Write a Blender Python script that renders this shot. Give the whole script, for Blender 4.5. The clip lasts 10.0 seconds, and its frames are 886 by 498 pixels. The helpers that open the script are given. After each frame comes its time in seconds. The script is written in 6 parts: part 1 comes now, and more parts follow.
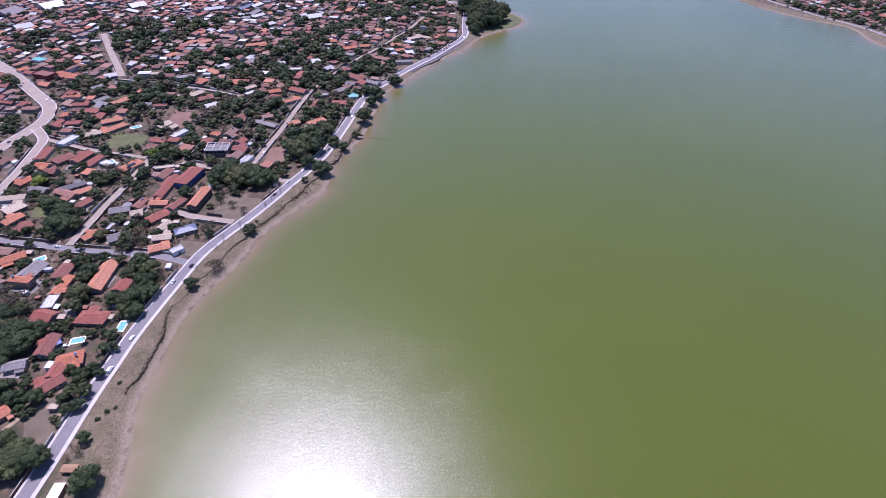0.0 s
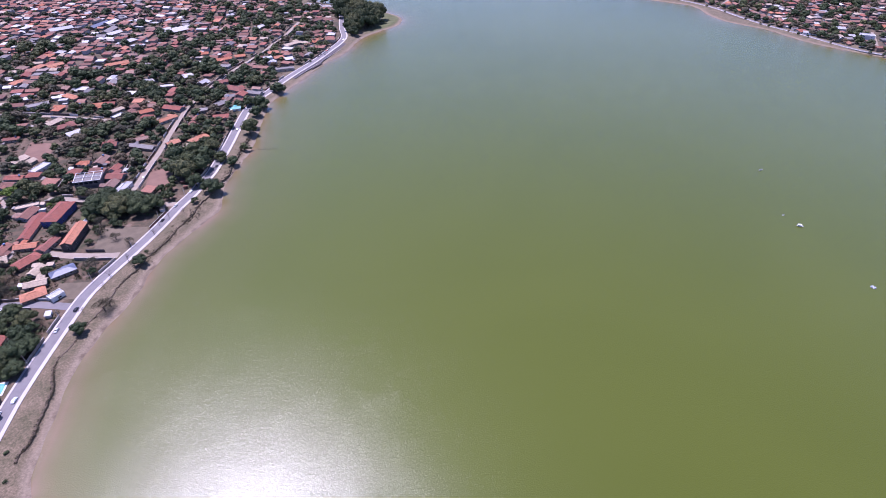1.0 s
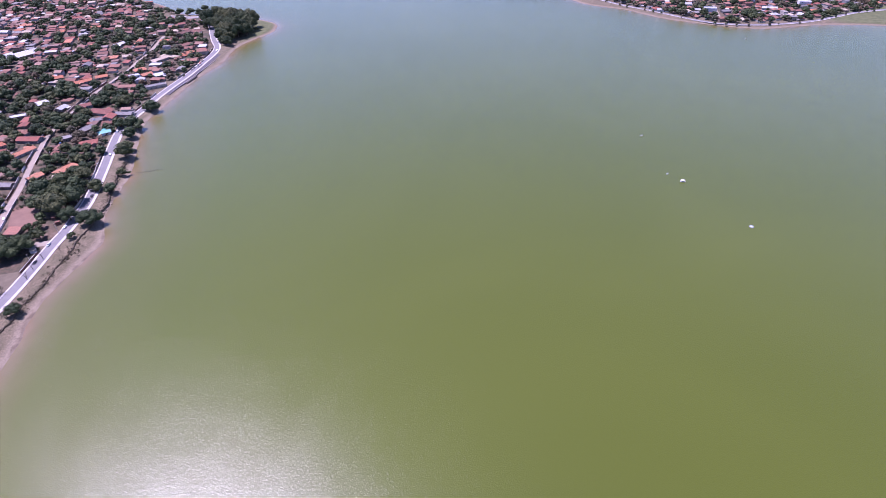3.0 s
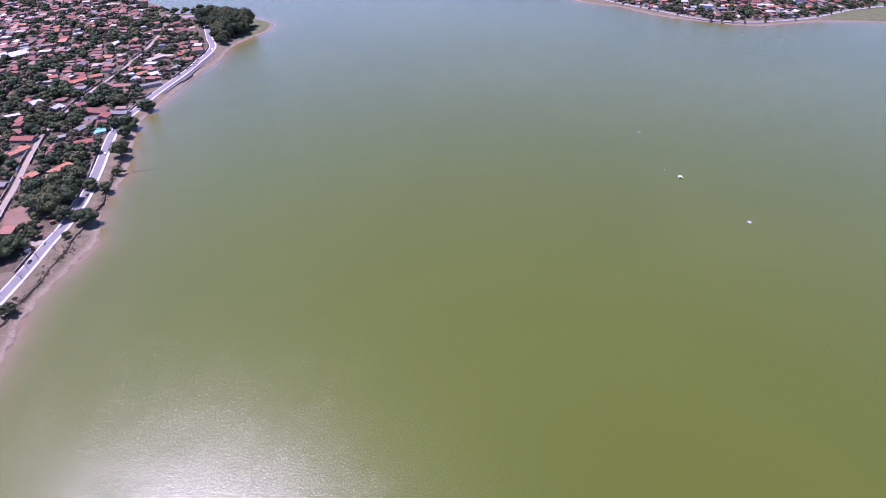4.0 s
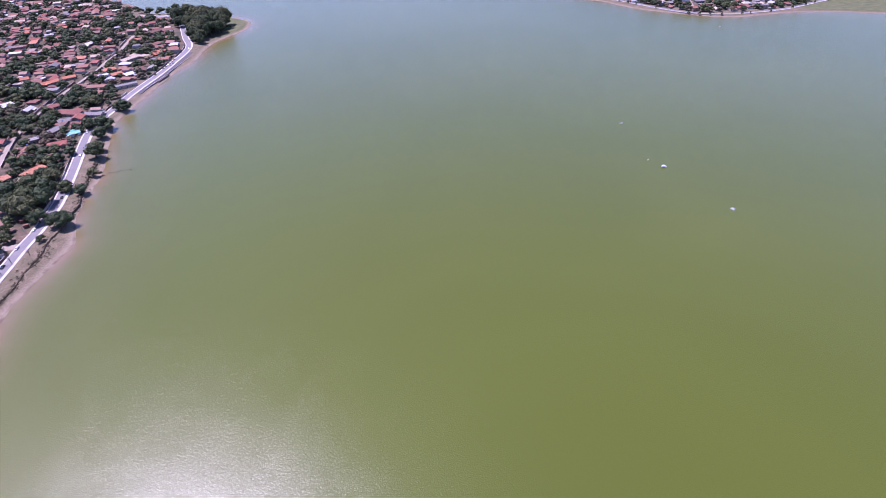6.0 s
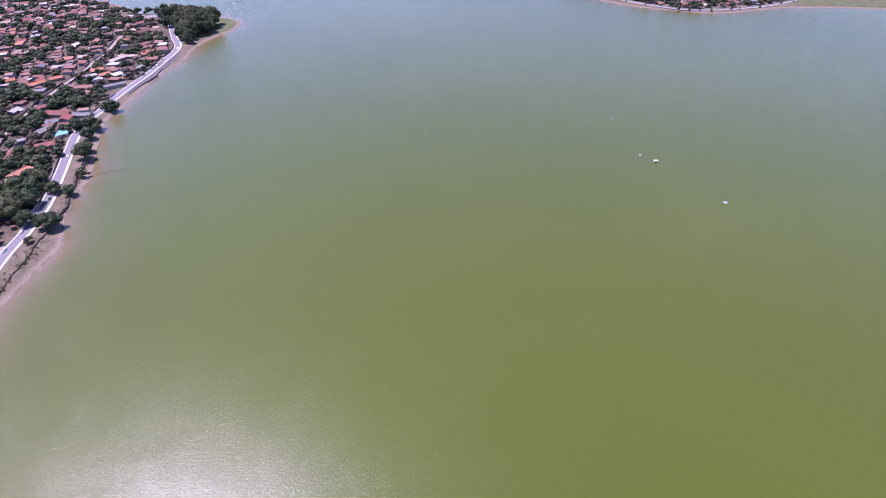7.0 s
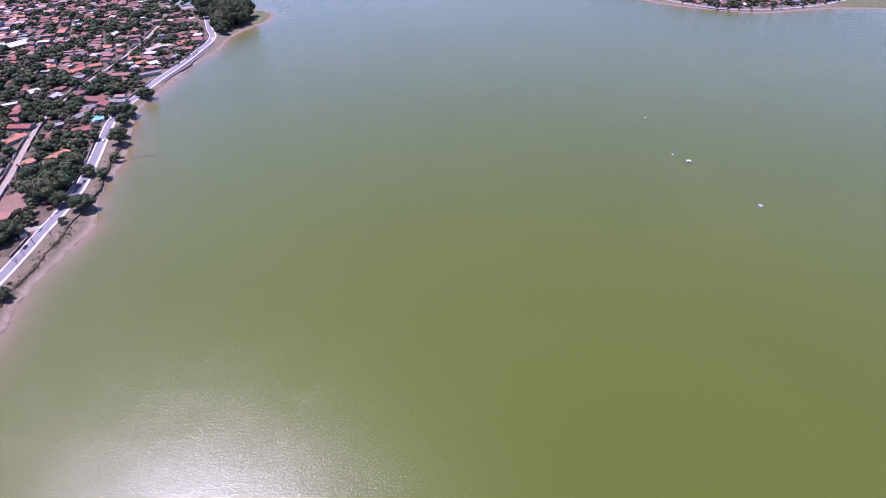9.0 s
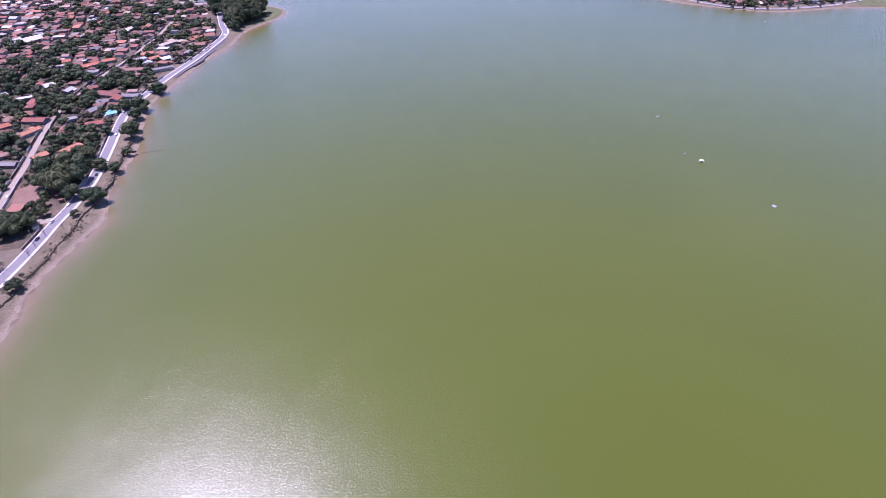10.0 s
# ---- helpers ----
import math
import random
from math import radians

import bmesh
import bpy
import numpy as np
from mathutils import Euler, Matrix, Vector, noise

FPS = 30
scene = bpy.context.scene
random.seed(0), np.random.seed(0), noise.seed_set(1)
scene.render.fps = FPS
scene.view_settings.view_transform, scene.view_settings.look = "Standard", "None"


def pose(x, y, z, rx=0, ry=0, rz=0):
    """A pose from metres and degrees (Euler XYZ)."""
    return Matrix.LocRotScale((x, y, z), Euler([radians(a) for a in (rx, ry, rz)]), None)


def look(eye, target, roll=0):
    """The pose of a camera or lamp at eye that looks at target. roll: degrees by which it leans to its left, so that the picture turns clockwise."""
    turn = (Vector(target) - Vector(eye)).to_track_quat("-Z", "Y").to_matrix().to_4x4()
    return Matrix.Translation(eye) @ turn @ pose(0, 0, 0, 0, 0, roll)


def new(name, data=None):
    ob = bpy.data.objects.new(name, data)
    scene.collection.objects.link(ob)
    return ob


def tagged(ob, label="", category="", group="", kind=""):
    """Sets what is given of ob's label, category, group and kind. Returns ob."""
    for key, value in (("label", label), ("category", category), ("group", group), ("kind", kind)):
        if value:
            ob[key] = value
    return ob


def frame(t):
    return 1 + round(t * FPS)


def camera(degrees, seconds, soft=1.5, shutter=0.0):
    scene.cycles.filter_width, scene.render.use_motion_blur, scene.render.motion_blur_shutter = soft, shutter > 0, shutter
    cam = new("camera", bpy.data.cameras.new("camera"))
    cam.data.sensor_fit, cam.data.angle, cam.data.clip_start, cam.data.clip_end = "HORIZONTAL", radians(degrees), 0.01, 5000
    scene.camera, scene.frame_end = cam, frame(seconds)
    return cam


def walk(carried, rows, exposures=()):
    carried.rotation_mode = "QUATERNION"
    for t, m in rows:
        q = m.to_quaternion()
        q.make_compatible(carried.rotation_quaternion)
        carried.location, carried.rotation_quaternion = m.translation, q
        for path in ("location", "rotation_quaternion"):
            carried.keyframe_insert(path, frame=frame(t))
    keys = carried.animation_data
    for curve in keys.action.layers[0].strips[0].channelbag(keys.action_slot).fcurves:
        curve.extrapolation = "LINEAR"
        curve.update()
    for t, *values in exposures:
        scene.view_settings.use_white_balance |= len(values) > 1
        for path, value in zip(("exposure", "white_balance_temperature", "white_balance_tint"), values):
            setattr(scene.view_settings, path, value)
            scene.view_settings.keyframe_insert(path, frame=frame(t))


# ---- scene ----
from mathutils import kdtree

# The camera: a drone 260 m over a lake shore, turning right and sinking slowly to 227 m.
cam = camera(79.0, 10.0, soft=0.8)
PATH = [
    (0, 0.00, 0.00, 260.00, 0.000, -37.500, 0.981),
    (0.5, -1.65, -0.02, 257.41, 5.829, -37.335, 0.713),
    (1, -2.95, 0.15, 254.44, 12.284, -37.107, 0.327),
    (1.5, -4.17, 0.53, 251.41, 18.695, -36.926, -0.179),
    (2, -5.46, 0.75, 248.77, 22.762, -36.822, -0.533),
    (2.5, -6.42, 1.03, 246.82, 23.948, -36.795, -0.663),
    (4, -7.41, 1.33, 242.75, 24.681, -36.817, -0.825),
    (4.5, -7.50, 1.57, 241.52, 24.891, -36.855, -0.882),
    (5, -7.47, 1.89, 240.12, 25.188, -36.890, -0.961),
    (5.5, -7.43, 2.15, 238.60, 25.868, -36.884, -1.057),
    (6, -7.46, 2.19, 237.08, 26.592, -36.906, -1.150),
    (7.5, -7.90, 2.45, 232.64, 27.603, -36.923, -1.333),
    (8, -8.07, 2.57, 231.35, 26.561, -36.918, -1.272),
    (8.5, -8.11, 2.59, 230.21, 25.247, -36.947, -1.221),
    (9, -7.98, 2.73, 229.15, 24.356, -37.019, -1.201),
    (9.5, -7.59, 2.95, 228.10, 23.474, -37.074, -1.222),
    (10, -7.18, 3.11, 227.11, 23.112, -37.122, -1.213),
]


def drone(x, y, z, yaw, pitch, roll):
    return pose(x, y, z, 90 + pitch, 0, -yaw) @ pose(0, 0, 0, 0, 0, roll)


walk(cam, [(r[0], drone(*r[1:])) for r in PATH], [(0, 0.70, 5740, 37), (0.5, 0.82, 5730, 39), (1, 0.87, 5720, 41), (1.5, 0.95, 5710, 45), (2.5, 1.01, 5700, 49), (10, 1.01, 5700, 49)])

# ---- light: a high clear sun ahead of the first view, slightly to its left ----
SUN_AZ, SUN_EL = -30.0, 67.2
world = bpy.data.worlds.new("sky")
scene.world = world
world.use_nodes = True
wn = world.node_tree.nodes
sky = wn.new("ShaderNodeTexSky")
sky.sky_type, sky.sun_disc = "NISHITA", False
sky.sun_elevation, sky.sun_rotation = radians(SUN_EL), radians(SUN_AZ)
sky.altitude, sky.air_density, sky.dust_density, sky.ozone_density = 750, 1.0, 0.05, 5.5
wn["Background"].inputs["Strength"].default_value = 0.118
world.node_tree.links.new(sky.outputs["Color"], wn["Background"].inputs["Color"])
sun = new("sun", bpy.data.lights.new("sun", "SUN"))
sun.data.energy, sun.data.angle, sun.data.color = 5.0, radians(0.53), (1.0, 0.975, 0.94)
SUN_DIR = Vector((math.cos(radians(SUN_EL)) * math.sin(radians(SUN_AZ)), math.cos(radians(SUN_EL)) * math.cos(radians(SUN_AZ)), math.sin(radians(SUN_EL))))
sun.matrix_world = look(SUN_DIR * 900, (0, 0, 0))


# ---- materials ----
class Mat:
    """A small builder for node materials."""

    def __init__(self, name, rough=0.8, metal=0.0, ior=1.45):
        self.m = bpy.data.materials.new(name)
        self.m.use_nodes = True
        self.t = self.m.node_tree
        self.b = self.t.nodes["Principled BSDF"]
        self.b.inputs["Roughness"].default_value = rough
        self.b.inputs["Metallic"].default_value = metal
        self.b.inputs["IOR"].default_value = ior

    def node(self, kind, **kw):
        n = self.t.nodes.new(kind)
        for k, v in kw.items():
            n.inputs[k].default_value = v
        return n

    def link(self, a, b):
        self.t.links.new(a, b)

    def coords(self, space="Object"):
        return self.node("ShaderNodeTexCoord").outputs[space]

    def noise(self, scale, detail=4.0, rough=0.6, where=None, dist=0.0):
        n = self.node("ShaderNodeTexNoise", Scale=scale, Detail=detail, Roughness=rough, Distortion=dist)
        self.link(where or self.coords(), n.inputs["Vector"])
        return n.outputs["Fac"]

    def ramp(self, fac, *stops):
        n = self.node("ShaderNodeValToRGB")
        e = n.color_ramp.elements
        while len(e) < len(stops):
            e.new(0.5)
        for el, (p, c) in zip(e, stops):
            el.position, el.color = p, (*c, 1) if len(c) == 3 else c
        self.link(fac, n.inputs["Fac"])
        return n.outputs["Color"]

    def mix(self, fac, a, b, how="MIX"):
        n = self.node("ShaderNodeMix")
        n.data_type, n.blend_type = "RGBA", how
        for v, i in ((fac, 0), (a, 6), (b, 7)):
            if isinstance(v, (int, float)):
                n.inputs[i].default_value = v
            elif isinstance(v, tuple):
                n.inputs[i].default_value = (*v, 1)
            else:
                self.link(v, n.inputs[i])
        return n.outputs[2]

    def maths(self, how, a, b):
        n = self.node("ShaderNodeMath")
        n.operation = how
        for i, v in enumerate((a, b)):
            if isinstance(v, (int, float)):
                n.inputs[i].default_value = v
            else:
                self.link(v, n.inputs[i])
        return n.outputs[0]

    def tone(self):
        """A random number for each object, moved on by the tone stored on the pieces of a joined mesh."""
        return self.maths("FRACT", self.maths("ADD", self.node("ShaderNodeObjectInfo").outputs["Random"], self.attr("tone")), 0.0)

    def attr(self, name):
        n = self.node("ShaderNodeAttribute")
        n.attribute_name = name
        return n.outputs["Fac"]

    def color(self, c):
        if isinstance(c, tuple):
            self.b.inputs["Base Color"].default_value = (*c, 1)
        else:
            self.link(c, self.b.inputs["Base Color"])
        return self

    def bump(self, h, strength=0.4, dist=0.05):
        n = self.node("ShaderNodeBump", Strength=strength, Distance=dist)
        self.link(h, n.inputs["Height"])
        self.link(n.outputs["Normal"], self.b.inputs["Normal"])
        return self


def plain(name, c, rough=0.7, metal=0.0, vary=0.25, scale=1.2):
    """A painted or weathered surface: one base colour, varied in grain and in larger stains."""
    m = Mat(name, rough, metal)
    big, fine = m.noise(scale * 0.3, 3), m.noise(scale * 4, 4)
    lo, hi = tuple(x * (1 - vary) for x in c), tuple(min(0.9, x * (1 + vary)) for x in c)
    col = m.mix(0.35, m.ramp(big, (0.3, lo), (0.7, hi)), m.ramp(fine, (0.3, lo), (0.7, hi)))
    m.color(col).bump(fine, 0.25, 0.02)
    return m.m


def random_colors(name, stops, rough=0.85, grain=1.5, stain=0.35, dirt=(0.08, 0.06, 0.05)):
    """A surface whose colour differs from object to object, with grain and dark stains."""
    m = Mat(name, rough)
    base = m.ramp(m.tone(), *stops)
    fine, big = m.noise(grain * 2.5, 5, 0.65), m.noise(grain * 0.22, 3)
    base = m.mix(0.55, base, m.ramp(fine, (0.3, (0.55, 0.5, 0.48)), (0.7, (1.35, 1.35, 1.35))), "MULTIPLY")
    base = m.mix(0.7, base, m.ramp(m.noise(grain * 0.55, 3, 0.6), (0.36, (0.62, 0.6, 0.6)), (0.64, (1.26, 1.24, 1.22))), "MULTIPLY")
    base = m.mix(m.maths("MULTIPLY", m.ramp(big, (0.48, (0, 0, 0)), (0.75, (1, 1, 1))), stain), base, dirt)
    m.color(base).bump(fine, 0.5, 0.06)
    return m.m


M = {}
M["tile"] = random_colors("clay_tile", [(0.0, (0.0987, 0.0449, 0.0337)), (0.25, (0.148, 0.0634, 0.0449)), (0.5, (0.188, 0.0791, 0.0533)), (0.7, (0.227, 0.0999, 0.0675)), (0.85, (0.148, 0.0898, 0.073)), (1.0, (0.247, 0.148, 0.112))], stain=0.42)
M["tile_orange"] = random_colors("new_clay_tile", [(0.0, (0.262, 0.082, 0.040)), (0.5, (0.300, 0.105, 0.053)), (1.0, (0.320, 0.138, 0.080))], stain=0.3)
M["tile_red"] = random_colors("weathered_clay_tile", [(0.0, (0.162, 0.044, 0.030)), (0.5, (0.200, 0.060, 0.040)), (1.0, (0.145, 0.053, 0.040))], stain=0.35)
M["tile_cream"] = random_colors("cream_clay_tile", [(0.0, (0.287, 0.232, 0.169)), (1.0, (0.326, 0.264, 0.203))], stain=0.15)
M["fibre"] = random_colors("fibre_cement_sheet", [(0.0, (0.0851, 0.0806, 0.0851)), (0.5, (0.132, 0.123, 0.123)), (1.0, (0.179, 0.166, 0.162))], stain=0.4)
M["white_roof"] = random_colors("white_metal_sheet", [(0.0, (0.26, 0.26, 0.265)), (1.0, (0.42, 0.42, 0.42))], rough=0.45, stain=0.1)
M["turquoise"] = plain("turquoise_paint", (0.0426, 0.234, 0.213), 0.6)
M["blue_roof"] = plain("blue_grey_sheet", (0.0724, 0.0851, 0.128), 0.5)
M["plaster"] = random_colors("painted_plaster", [(0.0, (0.39, 0.368, 0.335)), (0.3, (0.216, 0.181, 0.139)), (0.5, (0.192, 0.181, 0.175)), (0.7, (0.23, 0.157, 0.118)), (0.85, (0.157, 0.175, 0.192)), (1.0, (0.418, 0.412, 0.402))], stain=0.3, dirt=(0.0698, 0.0558, 0.0453))
M["white"] = plain("white_paint", (0.53, 0.523, 0.51), 0.6, vary=0.1)
M["blue_wall"] = plain("blue_paint", (0.034, 0.0596, 0.179), 0.6)
M["red_wall"] = plain("red_paint", (0.154, 0.0213, 0.0213), 0.7)
M["brick_wall"] = plain("bare_brickwork", (0.128, 0.0596, 0.0426), 0.9, vary=0.35)
M["dark_wall"] = plain("mossy_render", (0.0681, 0.0553, 0.0511), 0.9, vary=0.4)
M["glass"] = plain("window_glass", (0.0128, 0.017, 0.0213), 0.1, vary=0.1)
M["frame"] = plain("window_frame_paint", (0.388, 0.375, 0.356), 0.5, vary=0.1)
M["wood"] = plain("door_wood", (0.0681, 0.034, 0.0192), 0.6)
M["tank"] = plain("water_tank_plastic", (0.0298, 0.0768, 0.179), 0.5)
M["panel"] = plain("solar_panel_glass", (0.00851, 0.0106, 0.0213), 0.15, vary=0.1)
M["asphalt"] = plain("worn_asphalt", (0.130, 0.119, 0.124), 0.9, vary=0.16, scale=0.8)
M["concrete"] = plain("pale_concrete", (0.34, 0.31, 0.30), 0.85, vary=0.14, scale=0.8)
M["cobble"] = plain("pale_street_paving", (0.205, 0.165, 0.132), 0.9, vary=0.2, scale=0.5)
M["line"] = plain("road_paint", (0.49, 0.476, 0.449), 0.7, vary=0.15)
M["bark"] = plain("bark", (0.0553, 0.0404, 0.0298), 0.9, vary=0.3, scale=3)
M["deadwood"] = plain("grey_bare_wood", (0.0681, 0.0532, 0.0468), 0.9, vary=0.3, scale=3)
M["tyre"] = plain("tyre_rubber", (0.00851, 0.00851, 0.00851), 0.8)
M["pool_tile"] = plain("pool_rim_stone", (0.49, 0.462, 0.422), 0.7, vary=0.1)
M["earth_bank"] = plain("eroded_earth", (0.075, 0.055, 0.038), 0.95, vary=0.5, scale=1.6)
M["red_earth"] = plain("bare_red_earth", (0.136, 0.0768, 0.0553), 0.95, vary=0.25, scale=0.4)
M["dry_lawn"] = plain("dry_lawn", (0.0935, 0.0724, 0.0489), 0.95, vary=0.28, scale=0.5)
M["lawn"] = plain("green_lawn", (0.0681, 0.0724, 0.0255), 0.95, vary=0.3, scale=0.5)
M["sand_path"] = plain("sand_path", (0.213, 0.157, 0.102), 0.95, vary=0.15)
M["patio"] = random_colors("patio_paving", [(0.0, (0.179, 0.154, 0.136)), (0.5, (0.213, 0.192, 0.179)), (0.75, (0.162, 0.0935, 0.0681)), (1.0, (0.141, 0.128, 0.123))], stain=0.3)
M["tarp"] = plain("blue_tarpaulin", (0.0213, 0.0426, 0.179), 0.5)
M["metal"] = plain("grey_metal", (0.192, 0.192, 0.2), 0.4, 0.6, vary=0.1)
for nm, c in (("car_white", (0.78, 0.78, 0.78)), ("car_silver", (0.45, 0.46, 0.48)), ("car_black", (0.02, 0.02, 0.025)), ("car_red", (0.35, 0.03, 0.03))):
    M[nm] = plain(nm + "_paint", c, 0.25, vary=0.05)

pw = Mat("pool_water", 0.08, ior=1.33)
M["pool_water"] = pw.color(pw.ramp(pw.noise(0.8), (0.3, (0.08, 0.27, 0.25)), (0.7, (0.15, 0.34, 0.31)))).bump(pw.noise(2.5), 0.2, 0.03).m


def leaf_mat(name, dark, light, rough=0.75):
    m = Mat(name, rough, ior=1.3)
    isl = m.node("ShaderNodeNewGeometry").outputs["Random Per Island"]
    obj = m.tone()
    c = m.ramp(isl, (0.0, dark), (0.6, tuple((a + b) / 2 for a, b in zip(dark, light))), (1.0, light))
    c = m.mix(0.75, c, m.ramp(obj, (0.0, (0.62, 0.72, 0.62)), (0.35, (0.95, 1.0, 0.9)), (0.72, (1.2, 1.08, 0.88)), (1.0, (1.95, 1.45, 1.25))), "MULTIPLY")
    m.color(c)
    return m.m


M["leaf"] = leaf_mat("leaves", (0.020, 0.032, 0.014), (0.062, 0.080, 0.034))
M["leaf_dry"] = leaf_mat("dry_leaves", (0.04, 0.036, 0.024), (0.105, 0.09, 0.06))
M["leaf_bright"] = leaf_mat("bright_leaves", (0.0518, 0.0842, 0.013), (0.13, 0.182, 0.0324))
M["scrub"] = leaf_mat("scrub_leaves", (0.020, 0.021, 0.012), (0.070, 0.060, 0.036))

# Murky green lake water: algae colour, brown sediment along the shore, ripples that break the sun's reflection.
wm = Mat("lake_water", 0.225, ior=1.39)
pos = wm.node("ShaderNodeNewGeometry").outputs["Position"]
deep = wm.ramp(wm.noise(0.0035, 3, 0.5, pos, 0.6), (0.3, (0.0530, 0.0660, 0.0060)), (0.7, (0.0610, 0.0740, 0.0085)))
mud = wm.ramp(wm.noise(0.05, 4, 0.6, pos), (0.3, (0.130, 0.085, 0.050)), (0.7, (0.150, 0.104, 0.064)))
wob = wm.maths("ADD", wm.attr("shore"), wm.maths("MULTIPLY", wm.maths("SUBTRACT", wm.noise(0.02, 3, 0.55, pos), 0.5), 12.0))
near = wm.ramp(wm.maths("DIVIDE", wob, 100.0), (0.0, (1, 1, 1)), (0.04, (0.65, 0.65, 0.65)), (0.12, (0.3, 0.3, 0.3)), (0.28, (0.08, 0.08, 0.08)), (0.9, (0, 0, 0)))
wm.color(wm.mix(near, deep, mud))
rip = wm.node("ShaderNodeMapping")
rip.inputs["Rotation"].default_value = (0, 0, radians(25))
rip.inputs["Scale"].default_value = (0.62, 1.0, 1.0)
wm.link(pos, rip.inputs["Vector"])
gusts = wm.ramp(wm.noise(0.04, 3, 0.65, pos), (0.34, (0.86, 0.86, 0.86)), (0.66, (1.1, 1.1, 1.1)))
wavelets = wm.maths("ADD", wm.maths("MULTIPLY", wm.noise(2.6, 1, 0.5, rip.outputs["Vector"], 0.4), 0.85), wm.maths("MULTIPLY", wm.noise(1.5, 0, 0.5, rip.outputs["Vector"], 0.3), 0.42))
ripples = wm.maths("ADD", wm.maths("MULTIPLY", wavelets, gusts), wm.maths("MULTIPLY", wm.noise(0.12, 2, 0.5, rip.outputs["Vector"]), 0.35))
wm.bump(ripples, 1.0, 0.094)
M["lake"] = wm.m

# Ground: sand by the water, dry grass behind it, trodden soil, grass and paving between the houses.
gm = Mat("ground_soil", 0.95)
pos = gm.node("ShaderNodeNewGeometry").outputs["Position"]
big, mid, fine = gm.noise(0.02, 4, 0.6, pos), gm.noise(0.11, 5, 0.65, pos), gm.noise(0.9, 4, 0.6, pos)
town = gm.ramp(mid, (0.30, (0.0255, 0.0281, 0.0124)), (0.45, (0.0489, 0.0381, 0.0224)), (0.58, (0.086, 0.0550, 0.0350)), (0.70, (0.135, 0.104, 0.078)))
strip = gm.ramp(gm.mix(0.5, mid, fine), (0.36, (0.056, 0.050, 0.024)), (0.50, (0.094, 0.073, 0.044)), (0.62, (0.142, 0.104, 0.069)))
sand = gm.ramp(gm.mix(0.4, mid, fine), (0.35, (0.128, 0.096, 0.066)), (0.65, (0.186, 0.145, 0.105)))
dist = gm.maths("ADD", gm.attr("shore"), gm.maths("MULTIPLY", gm.maths("SUBTRACT", mid, 0.5), 9.0))
far = gm.maths("DIVIDE", dist, 60.0)
col = gm.mix(gm.ramp(far, (0.04, (0, 0, 0)), (0.11, (1, 1, 1))), sand, strip)
col = gm.mix(gm.ramp(far, (0.45, (0, 0, 0)), (0.6, (1, 1, 1))), col, town)
grass = gm.ramp(mid, (0.35, (0.0468, 0.0553, 0.017)), (0.65, (0.0851, 0.0851, 0.034)))
col = gm.mix(gm.maths("MULTIPLY", gm.attr("green"), gm.ramp(far, (0.05, (0, 0, 0)), (0.14, (1, 1, 1)))), col, grass)
wet = gm.ramp(far, (0.0, (0.62, 0.58, 0.55)), (0.035, (1, 1, 1)))
col = gm.mix(1.0, col, wet, "MULTIPLY")
gm.color(gm.mix(0.5, col, gm.ramp(fine, (0.3, (0.75, 0.75, 0.75)), (0.7, (1.25, 1.25, 1.25))), "MULTIPLY")).bump(fine, 0.6, 0.25)
M["ground"] = gm.m


# ---- plan: shores and streets, in metres ----
def smooth(pts, step=6.0):
    """A smooth line through the points, resampled at about the step."""
    p = [Vector(q) for q in pts]
    p = [2 * p[0] - p[1]] + p + [2 * p[-1] - p[-2]]
    out = []
    for a, b, c, d in zip(p, p[1:], p[2:], p[3:]):
        n = max(1, int((c - b).length / step))
        for k in range(n):
            s = k / n
            out.append(0.5 * (2 * b + (c - a) * s + (2 * a - 5 * b + 4 * c - d) * s * s + (3 * b - a - 3 * c + d) * s ** 3))
    return np.array([tuple(v) for v in out + [p[-2]]])


WEST_SHORE = smooth([(-150, -900), (-152, -600), (-154, -350), (-155, -180), (-156, -60), (-158, 40), (-159, 95), (-160, 132), (-160, 144), (-164, 158), (-169, 172), (-173, 187), (-173, 205), (-173, 229),
                     (-174, 251), (-172, 265), (-169, 279), (-164, 294), (-157, 309), (-152, 327), (-150, 343), (-146, 357), (-140, 370), (-131, 383), (-124, 397), (-116, 411), (-110, 421), (-108, 431), (-109, 447),
                     (-108, 464), (-103, 488), (-96, 513), (-91, 526), (-88, 540), (-86, 562), (-85, 585), (-82, 612), (-78, 638), (-76, 654), (-70, 671), (-62, 684), (-54, 702), (-45, 719), (-26, 757), (-6, 795), (5, 811), (19, 826),
                     (30, 845), (40, 868), (50, 892), (62, 915), (78, 932), (95, 947), (111, 960), (124, 973), (134, 993), (140, 1015), (138, 1031), (128, 1052), (112, 1076), (85, 1118), (64, 1144), (41, 1153), (13, 1161),
                     (-10, 1184), (-32, 1262), (-66, 1331), (-90, 1400), (-60, 1600), (-150, 2000), (-100, 3000), (-100, 4600)], 8.0)
EAST_SHORE = smooth([(700, 4600), (560, 2600), (500, 1700), (580, 1250), (645, 1090), (690, 1035), (712, 1010), (714, 975), (706, 943), (705, 906), (713, 880), (731, 850), (744, 828), (752, 790), (760, 752), (772, 727), (786, 703),
                     (800, 684), (816, 660), (834, 640), (856, 625), (884, 616), (914, 609), (937, 605), (965, 596), (998, 580), (1034, 558), (1110, 490), (1190, 380), (1230, 200), (1250, -300), (1300, -900)], 12.0)
